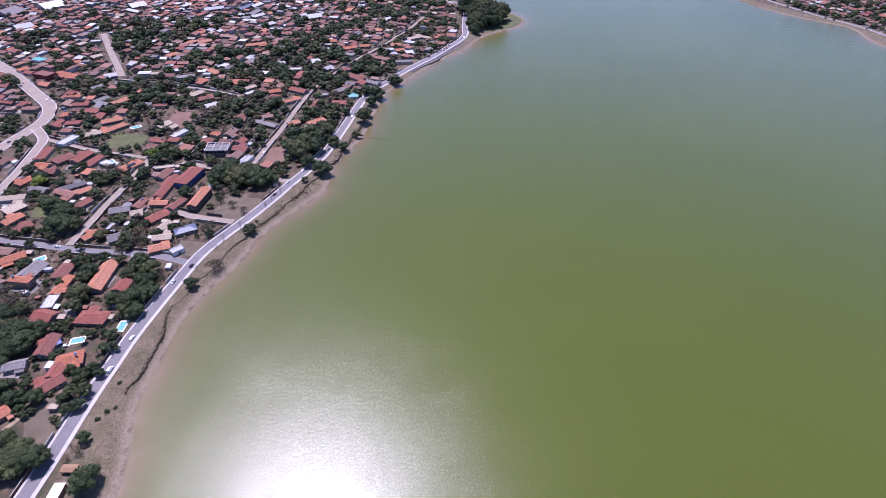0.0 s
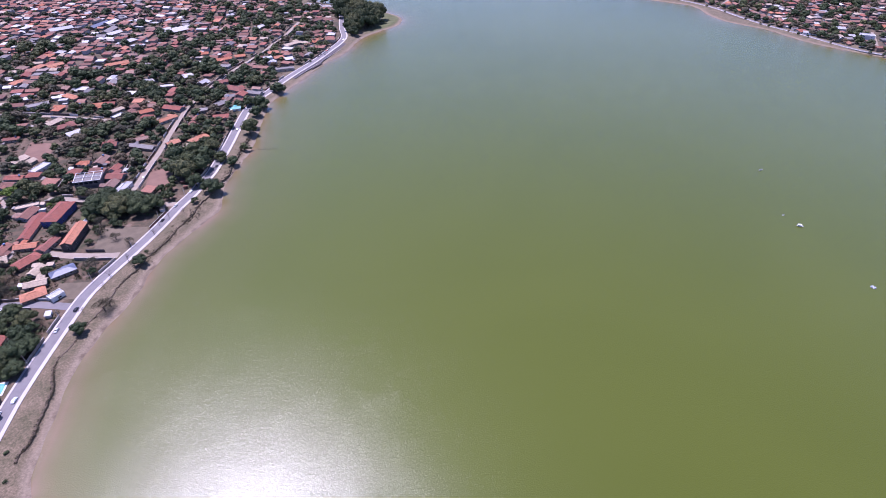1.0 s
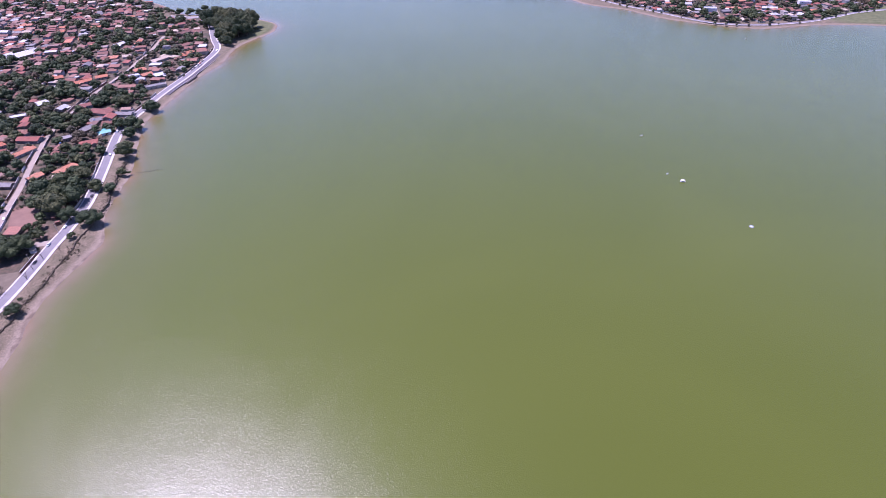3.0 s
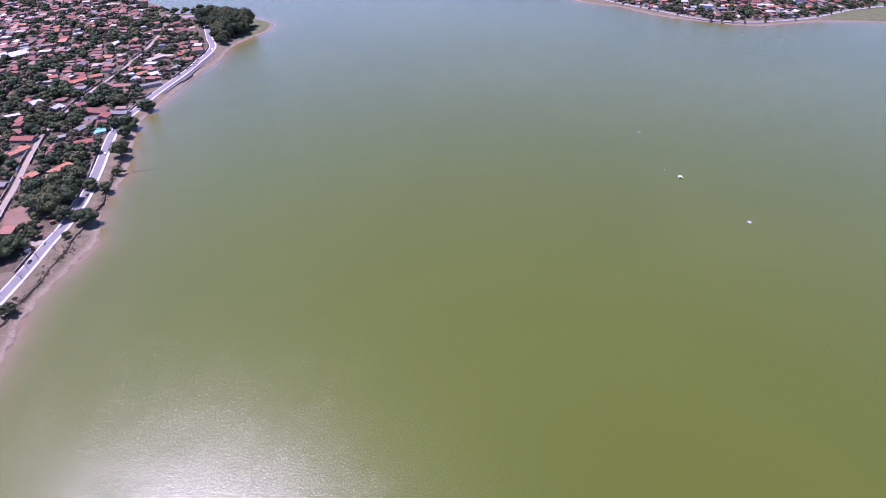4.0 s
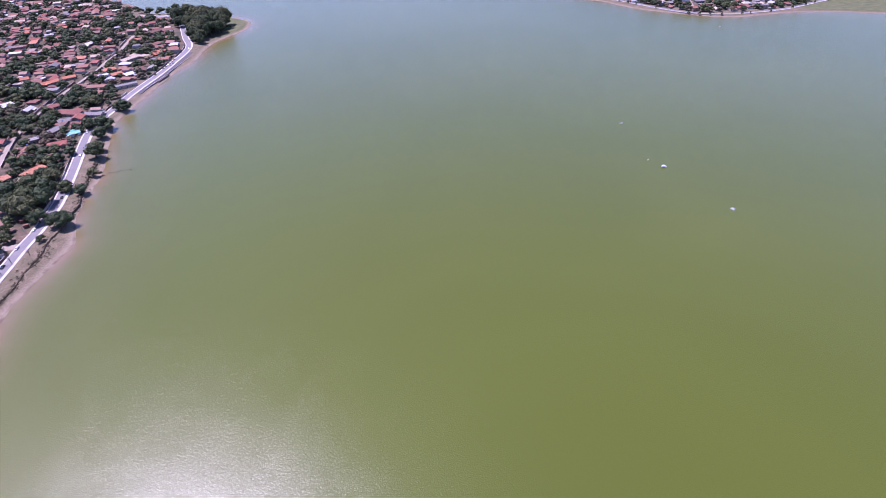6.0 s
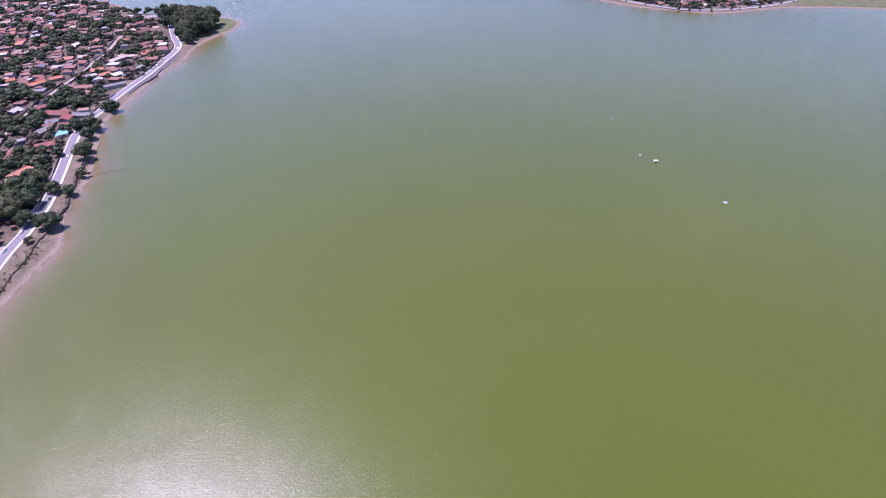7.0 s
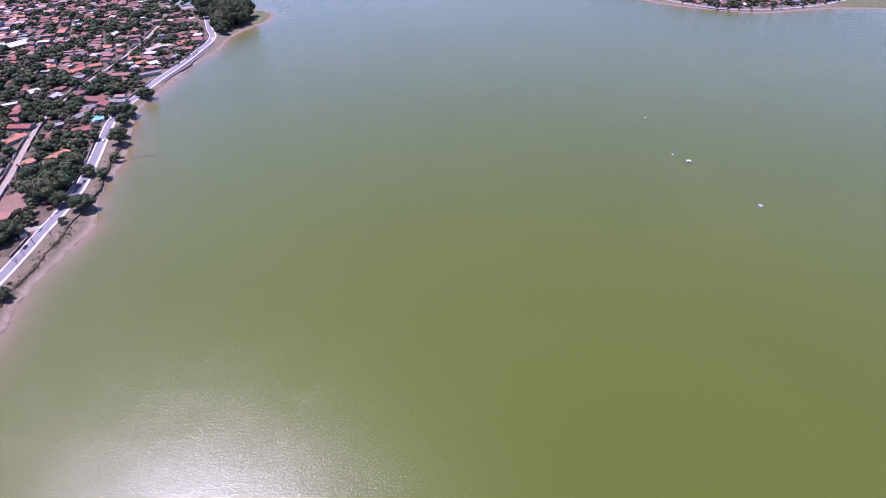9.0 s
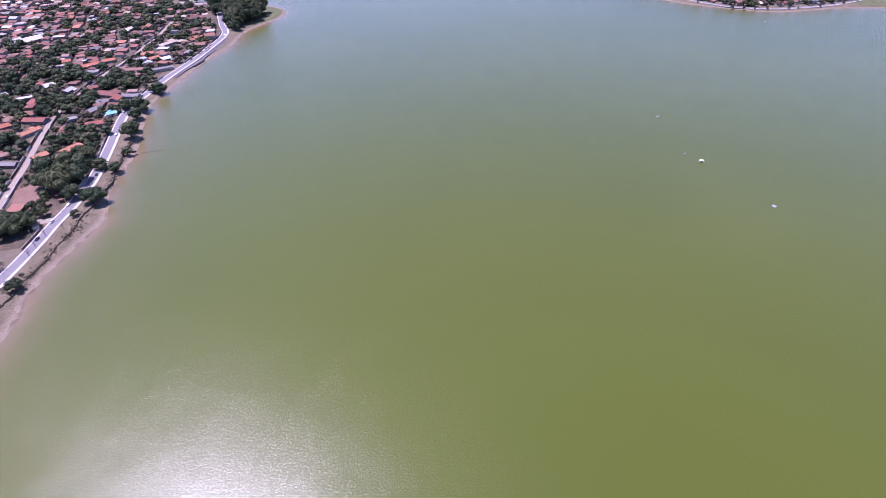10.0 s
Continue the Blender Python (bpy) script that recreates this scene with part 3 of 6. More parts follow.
def tree(seed, R, H, mat="leaf", count=900, size=0.46, flat=0.78, sparse=False, label="", name="tree", category="tree"):
    """A broad-leaved tree: tapered trunk with limbs, and a crown of many leaf clumps in uneven lobes."""
    rng = np.random.default_rng(seed)
    v, f = [], []
    fork = H * (0.34 if not sparse else 0.28)
    limb(v, f, (0, 0, -0.4), (0.1, 0.05, fork), R * 0.065 + 0.08, R * 0.045 + 0.05)
    lobes = []
    n = int(rng.integers(11, 16))
    for i in range(n):
        w = 2 * math.pi * (i * 0.618 + rng.uniform(-0.1, 0.1))
        d = R * 0.74 * math.sqrt((i + 0.6) / n) * rng.uniform(0.85, 1.1)
        c = (d * math.cos(w), d * math.sin(w), H * (0.74 - 0.52 * (d / R) ** 2) * rng.uniform(0.88, 1.1))
        r = R * rng.uniform(0.28, 0.44)
        lobes.append((*c, r, r * rng.uniform(0.8, 1.2), r * flat * rng.uniform(0.85, 1.25)))
        if i % 2:
            limb(v, f, (0.1, 0.05, fork * 0.9), (c[0] * 0.85, c[1] * 0.85, c[2]), R * 0.03 + 0.04, 0.03, 5)
    ob = link_mesh(name, v, f, M["bark"] if not sparse else M["deadwood"])
    tagged(ob, label or "leafy broad-crowned dark green tree with short trunk", category, "trees of the town")
    lv, lf = leaf_cloud(rng, lobes, count if sparse else int(count * 1.9), size if sparse else size * 0.74, 0.0 if sparse else 0.8)
    link_mesh("crown", lv, lf, M[mat], ob)
    return ob


def bare_tree(seed, H):
    """A leafless tree of thin grey branches."""
    rng = np.random.default_rng(seed)
    v, f = [], []

    def grow(p, way, length, r, depth):
        q = p + way * length
        limb(v, f, p, q, r, r * 0.6, 5)
        if depth:
            for _ in range(3):
                w = (way + Vector(rng.normal(size=3)) * 0.42).normalized()
                w.z = max(w.z, 0.1)
                grow(p + way * length * rng.uniform(0.7, 1.0), w, length * rng.uniform(0.6, 0.8), r * 0.55, depth - 1)

    grow(Vector((0, 0, -0.3)), Vector((0, 0, 1)), H * 0.34, 0.22, 4)
    ob = link_mesh("bare_tree", v, f, M["deadwood"])
    return tagged(ob, "leafless grey tree with thin spreading branches", "tree", "bare trees by the shore")


def palm(seed, H):
    """A palm: slim trunk and a head of arched fronds."""
    rng = np.random.default_rng(seed)
    v, f = [], []
    lean = rng.uniform(-0.5, 0.5, 2)
    for k in range(4):
        a, b = k / 4, (k + 1) / 4
        limb(v, f, (lean[0] * a * a, lean[1] * a * a, H * a - 0.3 * (k == 0)), (lean[0] * b * b, lean[1] * b * b, H * b), 0.2 - 0.02 * k, 0.18 - 0.02 * k)
    ob = link_mesh("palm_tree", v, f, M["bark"])
    tagged(ob, "tall palm tree with slim trunk and arched fronds", "palm tree", "palms in the gardens")
    v, f = [], []
    for i in range(16):
        w = 2 * math.pi * i / 16 + rng.uniform(-0.15, 0.15)
        up, ln = rng.uniform(0.1, 1.0), rng.uniform(2.4, 3.4)
        prev = None
        for k in range(6):
            s = k / 5
            r, z = ln * s, H + up * 1.6 * s - 1.9 * s * s
            c = Vector((lean[0] + r * math.cos(w), lean[1] + r * math.sin(w), z))
            half = 0.42 * math.sin(math.pi * (0.12 + 0.85 * s))
            side = Vector((-math.sin(w), math.cos(w), 0)) * half
            n = len(v)
            v += [tuple(c - side - Vector((0, 0, half * 0.5))), tuple(c), tuple(c + side - Vector((0, 0, half * 0.5)))]
            if prev is not None:
                f += [(prev, prev + 1, n + 1, n), (prev + 1, prev + 2, n + 2, n + 1)]
            prev = n
    link_mesh("fronds", v, f, M["leaf"], ob)
    return ob


def bush(seed, R):
    rng = np.random.default_rng(seed)
    lobes = [(rng.uniform(-0.4, 0.4) * R, rng.uniform(-0.4, 0.4) * R, R * rng.uniform(0.3, 0.6), R * 0.6, R * 0.6, R * 0.5) for _ in range(4)]
    v, f = [], []
    for l in lobes:
        limb(v, f, (0, 0, -0.2), l[:3], 0.07, 0.03, 5)
    ob = tagged(link_mesh("bush", v, f, M["bark"]), "rounded dark green bush on dry grass", "bush", "bushes by the shore")
    lv, lf = leaf_cloud(rng, lobes, 260, 0.34)
    link_mesh("foliage", lv, lf, M["leaf"], ob)
    return ob


def car(mat, label, van=False):
    """A parked or driving car: body, cabin glass, bumpers and four wheels."""
    ob = empty("car", label, "car", "cars on the shore road")
    L, W, H = (5.0, 1.95, 2.1) if van else (4.2, 1.75, 1.45)
    bm = bmesh.new()
    prof = [(-L / 2, 0.35), (-L / 2, 0.85), (-L / 2 + 0.15, 0.95), (-L * 0.42 if van else -L * 0.30, H - 0.05), (-L * 0.38 if van else -L * 0.24, H), (L * 0.20 if van else L * 0.06, H), (L * 0.36 if van else L * 0.22, 0.95), (L / 2 - 0.1, 0.78), (L / 2, 0.6), (L / 2, 0.35)]
    a = [bm.verts.new((x, -W / 2 + (0.12 if z > 1.0 else 0), z)) for x, z in prof]
    b = [bm.verts.new((x, W / 2 - (0.12 if z > 1.0 else 0), z)) for x, z in prof]
    n = len(prof)
    bm.faces.new(a[::-1])
    bm.faces.new(b)
    for i in range(n):
        bm.faces.new((a[i], a[(i + 1) % n], b[(i + 1) % n], b[i]))
    part("body", bm, M[mat], ob)
    bm = bmesh.new()
    x0, x1 = (L * 0.21, L * 0.345) if van else (L * 0.07, L * 0.21)
    slab(bm, [(x0, -W * 0.38, H - 0.06), (x1, -W * 0.4, 1.02), (x1, W * 0.4, 1.02), (x0, W * 0.38, H - 0.06)], -0.06)
    part("windscreen", bm, M["glass"], ob)
    for s in (1, -1):
        bm = bmesh.new()
        xa, xb = (-L * 0.36, L * 0.2) if van else (-L * 0.22, L * 0.08)
        box(bm, xa, xb, s * (W / 2 - 0.1) - 0.02, s * (W / 2 - 0.1) + 0.02, 1.0, H - 0.18)
        part("side_window", bm, M["glass"], ob)
    for x in (-L * 0.3, L * 0.31):
        for y in (-W / 2 + 0.1, W / 2 - 0.1):
            bm = bmesh.new()
            bmesh.ops.create_cone(bm, cap_ends=True, segments=12, radius1=0.32, radius2=0.32, depth=0.22, matrix=Matrix.Translation((x, y, 0.32)) @ Matrix.Rotation(radians(90), 4, "X"))
            part("wheel", bm, M["tyre"], ob)
    return ob


def pool(L, W):
    """A garden swimming pool: stone rim and turquoise water."""
    ob = empty("swimming_pool", "turquoise swimming pool with pale stone rim in a garden", "swimming pool", "garden pools")
    bm = bmesh.new()
    x, y = L / 2, W / 2
    for q in ((-x - 1, x + 1, -y - 1, -y), (-x - 1, x + 1, y, y + 1), (-x - 1, -x, -y, y), (x, x + 1, -y, y)):
        box(bm, *q, -0.3, 0.16)
    part("rim", bm, M["pool_tile"], ob)
    bm = bmesh.new()
    box(bm, -x, x, -y, y, -0.3, 0.08)
    part("pool_water", bm, M["pool_water"], ob)
    return ob


def garden_wall(a, b, height=2.1, mat="plaster", label="plastered garden wall with coping beside a street"):
    """A straight garden wall with coping between two places."""
    a, b = Vector((*a, 0)), Vector((*b, 0))
    L = (b - a).length
    bm = bmesh.new()
    box(bm, 0, L, -0.1, 0.1, -0.5, height)
    me = bpy.data.meshes.new("garden_wall")
    bm.to_mesh(me)
    bm.free()
    me.materials.append(M[mat])
    ob = tagged(new("garden_wall", me), label, "wall", "garden walls")
    bm = bmesh.new()
    box(bm, -0.02, L + 0.02, -0.16, 0.16, height, height + 0.08)
    part("coping", bm, M["concrete"] if mat != "dark_wall" else M["dark_wall"], ob)
    ob.matrix_basis = pose(a.x, a.y, LEVEL, 0, 0, math.degrees(math.atan2(b.y - a.y, b.x - a.x)))
    return ob


YARDS = []


def yard(pts, mat, label, lift=0.02, category="yard"):
    """A patch of ground with its own cover, a few centimetres proud of the soil; none where one lies already."""
    cx, cy = sum(p[0] for p in pts) / len(pts), sum(p[1] for p in pts) / len(pts)
    rad = max(math.hypot(p[0] - cx, p[1] - cy) for p in pts)
    if mat == "patio" and any(math.hypot(cx - a, cy - b) < rad + r for a, b, r in YARDS):
        return None
    YARDS.append((cx, cy, rad))
    lift += 0.003 * (len(YARDS) % 12)
    bm = bmesh.new()
    slab(bm, [(x, y, LEVEL + lift) for x, y in pts], 0.25)
    me = bpy.data.meshes.new("yard")
    bm.to_mesh(me)
    bm.free()
    me.materials.append(M[mat])
    return tagged(new("yard", me), label, category, kind="structure")


def twin(ob, m):
    """A copy of a thing with its parts and sub-parts, sharing the meshes, at the pose m."""
    if ob.name not in KIN:
        KIN[ob.name] = ob.children_recursive
    made_of = {}
    for o in (ob, *KIN[ob.name]):
        c = o.copy()
        scene.collection.objects.link(c)
        c.parent = made_of.get(o.parent, o.parent)
        made_of[o] = c
    made_of[ob].matrix_basis = m
    return made_of[ob]


KIN = {}


def place(ob, x, y, turn=0.0, z=LEVEL, s=1.0):
    ob.matrix_basis = pose(x, y, z, 0, 0, turn) @ Matrix.Diagonal((s, s, s, 1))
    return ob


TAKEN = []


def taken(x, y, r):
    return any((x - a) ** 2 + (y - b) ** 2 < (r + c) ** 2 for a, b, c in TAKEN)


HRNG = random.Random(5)


def put_house(x, y, L, W, turn, kind="gable", roof="tile", wall="plaster", floors=1, extra="", wing=True, faces=4):
    place(house(L, W, kind, roof, wall, floors, 0, extra, HRNG, wing, faces=faces, turn=turn), x, y, turn)
    TAKEN.append((x, y, max(L, W) * 0.42))


# prototypes of trees, moved away to their first places further down
BROAD = [tree(11 + k, R, H, "leaf", c) for k, (R, H, c) in enumerate(((5.0, 7.0, 850), (6.5, 8.5, 1250), (8.0, 10.5, 1700), (4.0, 6.0, 620), (7.0, 10, 1400)))]
DRY = [tree(31 + k, R, H, "leaf_dry", c * 2, 0.3, 0.7, True, "half-leafless tree with dry brownish foliage") for k, (R, H, c) in enumerate(((4.5, 7, 300), (6.0, 8, 420), (5.0, 8.5, 330)))]
BRIGHT = [tree(41, 5.5, 7, "leaf_bright", 700, 0.6, 0.6, False, "light yellow-green leafy tree in a garden")]
PALMS = [palm(51, 9.0), palm(52, 7.0)]
BARE = [bare_tree(61, 8.0), bare_tree(62, 6.5)]
BUSH = [bush(71, 1.6), bush(72, 2.2)]
FIRST = set()
TRNG = random.Random(9)


def put(protos, x, y, s=1.0, r=None, z=LEVEL, which=None, tall=1.0):
    """A copy of one of the prototypes at a place; its first use moves the prototype itself."""
    ob = protos[which] if which is not None else TRNG.choice(protos)
    m = pose(x, y, z, 0, 0, TRNG.uniform(0, 360)) @ Matrix.Diagonal((s, s, s * tall * TRNG.uniform(0.9, 1.1), 1))
    if ob.name not in FIRST:
        FIRST.add(ob.name)
        ob.matrix_basis = m
    else:
        ob = twin(ob, m)
    if r:
        TAKEN.append((x, y, r))
    return ob


def put_tree(x, y, R, z=LEVEL, protos=None):
    """A leafy tree of about the crown radius R."""
    pr = protos or BROAD
    if pr is BROAD and y > SINGLE:
        TAKEN.append((x, y, R * 0.66))
        return joined_tree(far_trees, TRNG, leaf_rng, x, y, R * 1.05)
    sizes = {id(BROAD[0]): 5.0, id(BROAD[1]): 6.5, id(BROAD[2]): 8.0, id(BROAD[3]): 4.0, id(BROAD[4]): 7.0}
    if pr is BROAD:
        R *= 1.22
        k = min(range(5), key=lambda i: abs(sizes[id(BROAD[i])] - R) + TRNG.uniform(0, 1.2))
        return put(pr, x, y, R / sizes[id(BROAD[k])], R * 0.6, z, k)
    return put(pr, x, y, R / 4.4, R * 0.6, z)


class Joined:
    """Collects many pieces into one mesh, with a material and a tone for each piece."""

    def __init__(self):
        self.v, self.f, self.mat, self.tone, self.slots = [], [], [], [], []

    def add(self, verts, faces, mat, tone):
        k = len(self.v)
        self.v += verts
        self.f += [tuple(a + k for a in q) for q in faces]
        if mat not in self.slots:
            self.slots.append(mat)
        self.mat += [self.slots.index(mat)] * len(faces)
        self.tone += [tone] * len(verts)

    def make(self, name, label, category):
        ob = link_mesh(name, self.v, self.f, None)
        for m in self.slots:
            ob.data.materials.append(M[m])
        ob.data.polygons.foreach_set("material_index", self.mat)
        ob.data.attributes.new("tone", "FLOAT", "POINT").data.foreach_set("value", self.tone)
        return tagged(ob, label, category, kind="stuff")


far_houses, far_trees = Joined(), Joined()
leaf_rng = np.random.default_rng(77)
SINGLE, SINGLE_HOUSE = 470.0, 690.0


def roof_solid(kind, L, W, h, rise, over):
    """The corners and faces of a closed roof over a rectangle."""
    a, b = L / 2 + over, W / 2 + over
    e = h - 0.15
    if kind == "gable":
        v = [(-a, -b, e), (a, -b, e), (a, b, e), (-a, b, e), (-a, 0, h + rise), (a, 0, h + rise)]
        return v, [(0, 1, 5, 4), (2, 3, 4, 5), (1, 2, 5), (3, 0, 4), (3, 2, 1, 0)]
    if kind == "hip":
        r = max(0.4, a - b)
        v = [(-a, -b, e), (a, -b, e), (a, b, e), (-a, b, e), (-r, 0, h + rise), (r, 0, h + rise)]
        return v, [(0, 1, 5, 4), (2, 3, 4, 5), (1, 2, 5), (3, 0, 4), (3, 2, 1, 0)]
    top = h + (rise * 0.6 if kind == "shed" else 0.25)
    v = [(-a, -b, e), (a, -b, e), (a, b, e), (-a, b, e), (-a, -b, h + 0.25), (a, -b, h + 0.25), (a, b, top), (-a, b, top)]
    return v, [(3, 2, 1, 0), (4, 5, 6, 7), (0, 1, 5, 4), (1, 2, 6, 5), (2, 3, 7, 6), (3, 0, 4, 7)]


BOX_FACES = [(0, 1, 5, 4), (1, 2, 6, 5), (2, 3, 7, 6), (3, 0, 4, 7), (4, 5, 6, 7)]


def joined_house(j, rng, x, y, turn, roofs):
    """A simple house with a main roof and often a lower wing, added to a joined mesh."""
    ca, sa = math.cos(radians(turn)), math.sin(radians(turn))

    def put_in(v, cx, cy):
        return [(x + (px + cx) * ca - (py + cy) * sa, y + (px + cx) * sa + (py + cy) * ca, LEVEL + pz) for px, py, pz in v]

    kind = rng.choice(("gable", "gable", "gable", "hip", "hip", "shed", "flat"))
    roof = rng.choice(roofs) if kind != "flat" else rng.choice(("white_roof", "fibre", "fibre", "tile", "tile_red", "patio"))
    tone, wt = rng.random(), rng.random()
    h = 2.9 if rng.random() < 0.8 else 5.6
    pieces = [(rng.uniform(8.5, 16), rng.uniform(6.5, 11), 0, 0, h, kind, roof, tone)]
    if rng.random() < 0.65:
        L, W = pieces[0][:2]
        l2, w2 = rng.uniform(4, 7), rng.uniform(4, 6)
        pieces.append((l2, w2, rng.choice((-1, 1)) * L * 0.25, rng.choice((-1, 1)) * (W / 2 + w2 * 0.4), 2.5, rng.choice(("shed", "gable", "flat")), rng.choice((roof, roof, roof, "fibre", "tile", "tile", "white_roof", "tile_red")), (tone + rng.uniform(-0.1, 0.1)) % 1))
    if rng.random() < 0.35:
        pieces.append((rng.uniform(2.5, 4.5), rng.uniform(2.5, 4), rng.choice((-1, 1)) * rng.uniform(6, 8), rng.uniform(-4, 4), 2.2, "flat", rng.choice(("white_roof", "fibre", "tile", "patio")), rng.random()))
    for L, W, cx, cy, h, kd, rf, tn in pieces:
        a, b, t = L / 2, W / 2, h - 0.1
        wv = [(-a, -b, -0.6), (a, -b, -0.6), (a, b, -0.6), (-a, b, -0.6), (-a, -b, t), (a, -b, t), (a, b, t), (-a, b, t)]
        j.add(put_in(wv, cx, cy), BOX_FACES, "plaster", wt)
        rv, rf_faces = roof_solid(kd, L, W, h, W * 0.2, 0.5 if kd != "flat" else 0.1)
        j.add(put_in(rv, cx, cy), rf_faces, rf, tn)


def joined_tree(j, rng, nrng, x, y, R, mat="leaf"):
    """A tree of trunk, limbs and leaf clumps, added to a joined mesh."""
    R *= 1.12
    H = R * rng.uniform(1.05, 1.35) + 0.8
    tone = rng.random()
    v, f = [], []
    limb(v, f, (x, y, LEVEL - 0.4), (x, y, LEVEL + H * 0.5), R * 0.06 + 0.06, R * 0.03 + 0.04, 5)
    j.add(v, f, "bark", tone)
    lobes = [(x, y, LEVEL + H * 0.7, R * 0.62, R * 0.62, R * 0.45)]
    n = rng.randrange(4, 7)
    for i in range(n):
        w = 6.283 * (i + rng.uniform(-0.3, 0.3)) / n
        d, r = R * rng.uniform(0.35, 0.62), R * rng.uniform(0.36, 0.55)
        lobes.append((x + d * math.cos(w), y + d * math.sin(w), LEVEL + H * rng.uniform(0.34, 0.62), r, r, r * 0.8))
    lv, lf = leaf_cloud(nrng, lobes, int(30 + (6.5 if y < 800 else 4.2) * R * R), (0.38 if y < 800 else 0.46) + 0.04 * R, 0.82)
    j.add(lv, lf, mat, tone)


def shed(L, W, roof, wall):
    ob = empty("garden_shed", f"small garden outbuilding with {ROOF_WORDS[roof]} roof", "shed", "garden outbuildings")
    part("wall", wall_mesh("shed", L, W, 2.3, 0), M[wall], ob)
    part("roof", roof_mesh("shed", L, W, 2.32, 0.3, 0.7), M[roof], ob)
    bm = bmesh.new()
    box(bm, -0.4, 0.4, -W / 2 - 0.03, -W / 2 + 0.01, -0.1, 1.95)
    part("door", bm, M["wood"], ob)
    return ob


# ---- houses of the near quarter ----
put_house(-246, 294, 30.9, 11.0, -86, "gable", "tile_orange", wing=False)
put_house(-231, 252, 19.0, 11.0, -2, "hip", "tile_red")
put_house(-267, 266, 13.5, 8.0, -84, "flat", "white_roof", "plaster")
put_house(-269, 283, 19.3, 7.0, 90, "gable", "tile_orange")
put_house(-277, 299, 16.1, 10.0, -89, "hip", "tile_red")
put_house(-300, 299, 17.1, 13.0, 81, "gable", "fibre", wing=False)
put_house(-323, 313, 16.1, 9.0, 38, "gable", "tile_orange")
put_house(-246, 227, 16.9, 9.0, -86, "gable", "tile_red")
put_house(-226, 216, 14.5, 11.0, 23, "hip", "tile_orange", extra="tank")
put_house(-227, 198, 13.1, 9.0, 52, "gable", "tile_red")
put_house(-229, 207, 9.8, 8.0, -90, "gable", "tile_red")
put_house(-256, 211, 11.8, 7.0, 18, "gable", "fibre")
put_house(-242, 178, 6.1, 8.0, 53, "gable", "tile_orange")
put_house(-239, 372, 17.8, 10.0, 52, "hip", "tile_red")
put_house(-247, 392, 15.5, 7.0, 2, "gable", "tile_orange")
put_house(-231, 391, 17.4, 7.0, 71, "gable", "tile_red")
put_house(-214, 398, 29.9, 8.0, 85, "gable", "tile_orange", "dark_wall", 2, wing=False)
put_house(-228, 358, 11.2, 7.0, 70, "gable", "tile_cream")
put_house(-223, 342, 13.9, 7.0, 11, "gable", "tile_cream")
put_house(-220, 329, 14.9, 9.0, 25, "hip", "tile_orange")
put_house(-209, 353, 16.0, 8.0, 31, "hip", "blue_roof")
put_house(-205, 326, 9.0, 6.0, 48, "flat", "white_roof", "white")
put_house(-237, 435, 30.0, 13.0, 80, "hip", "tile_red", "blue_wall", 2, wing=False)
put_house(-252, 420, 37.0, 8.0, 88, "gable", "tile_red")
put_house(-302, 457, 21.4, 10.0, 59, "hip", "tile_orange", extra="panel")
put_house(-268, 454, 17.6, 6.0, 17, "flat", "tile_cream")
put_house(-196, 468, 24.3, 6.0, 74, "flat", "white_roof", "white")
put_house(-144, 564, 20.8, 9.0, 38, "hip", "tile_orange")
put_house(-198, 556, 28.1, 7.0, -26, "gable", "fibre")
put_house(-398, 476, 25.3, 9.0, -81, "gable", "tile_red")
put_house(-374, 469, 18.2, 13.0, 59, "hip", "tile_red")
put_house(-358, 472, 20.8, 10.0, 77, "gable", "tile_red")
put_house(-342, 464, 21.1, 8.0, 81, "gable", "tile_red")
put_house(-384, 425, 14.8, 9.0, 66, "hip", "tile_orange")
put_house(-376, 396, 20.3, 8.0, 10, "gable", "tile_cream")
put_house(-364, 379, 15.4, 10.0, 60, "shed", "tile_cream")
put_house(-356, 363, 15.5, 9.0, 67, "gable", "tile_orange")
put_house(-340, 352, 12.7, 8.0, 56, "gable", "tile_red")
put_house(-281, 343, 12.4, 7.0, 62, "gable", "tile_orange")
put_house(-312, 388, 16.0, 8.0, 66, "gable", "tile_red")
put_house(-336, 417, 20.5, 8.0, 41, "gable", "fibre")
put_house(-391, 507, 20.9, 10.0, 72, "flat", "white_roof", "white")
put_house(-374, 524, 15.0, 9.0, 36, "gable", "tile_cream")
put_house(-371, 558, 19.9, 10.0, 34, "gable", "tile_orange")
put_house(-387, 613, 20.5, 10.0, 60, "hip", "tile_orange")
put_house(-309, 548, 16.1, 10.0, 68, "gable", "tile_cream")
put_house(-283, 527, 18.8, 8.0, 64, "flat", "white_roof", "white")
put_house(-113, 641, 9.0, 7.0, 10, "gable", "turquoise", "white")
put_house(-78, 848, 15.0, 11.0, 15, "hip", "tile_orange")
put_house(-54, 813, 13.0, 9.0, 20, "shed", "white_roof")
put_house(-84, 814, 12.0, 8.0, 20, "flat", "white_roof", "white", 2)
put_house(-524, 690, 26.0, 14.0, -20, "flat", "tile_red", "red_wall", 2)
put_house(-505, 698, 24.0, 13.0, -20, "hip", "tile_orange")
put_house(-506, 661, 16.0, 10.0, -20, "gable", "tile_orange")
put_house(-187, 624, 22.6, 8.0, 41, "gable", "tile_orange")
put_house(-138, 736, 14.0, 9.0, 10, "hip", "tile_red")
put_house(-124, 681, 12.0, 8.0, 15, "gable", "fibre")
put_house(-179, 862, 15.0, 10.0, 5, "gable", "tile_orange")
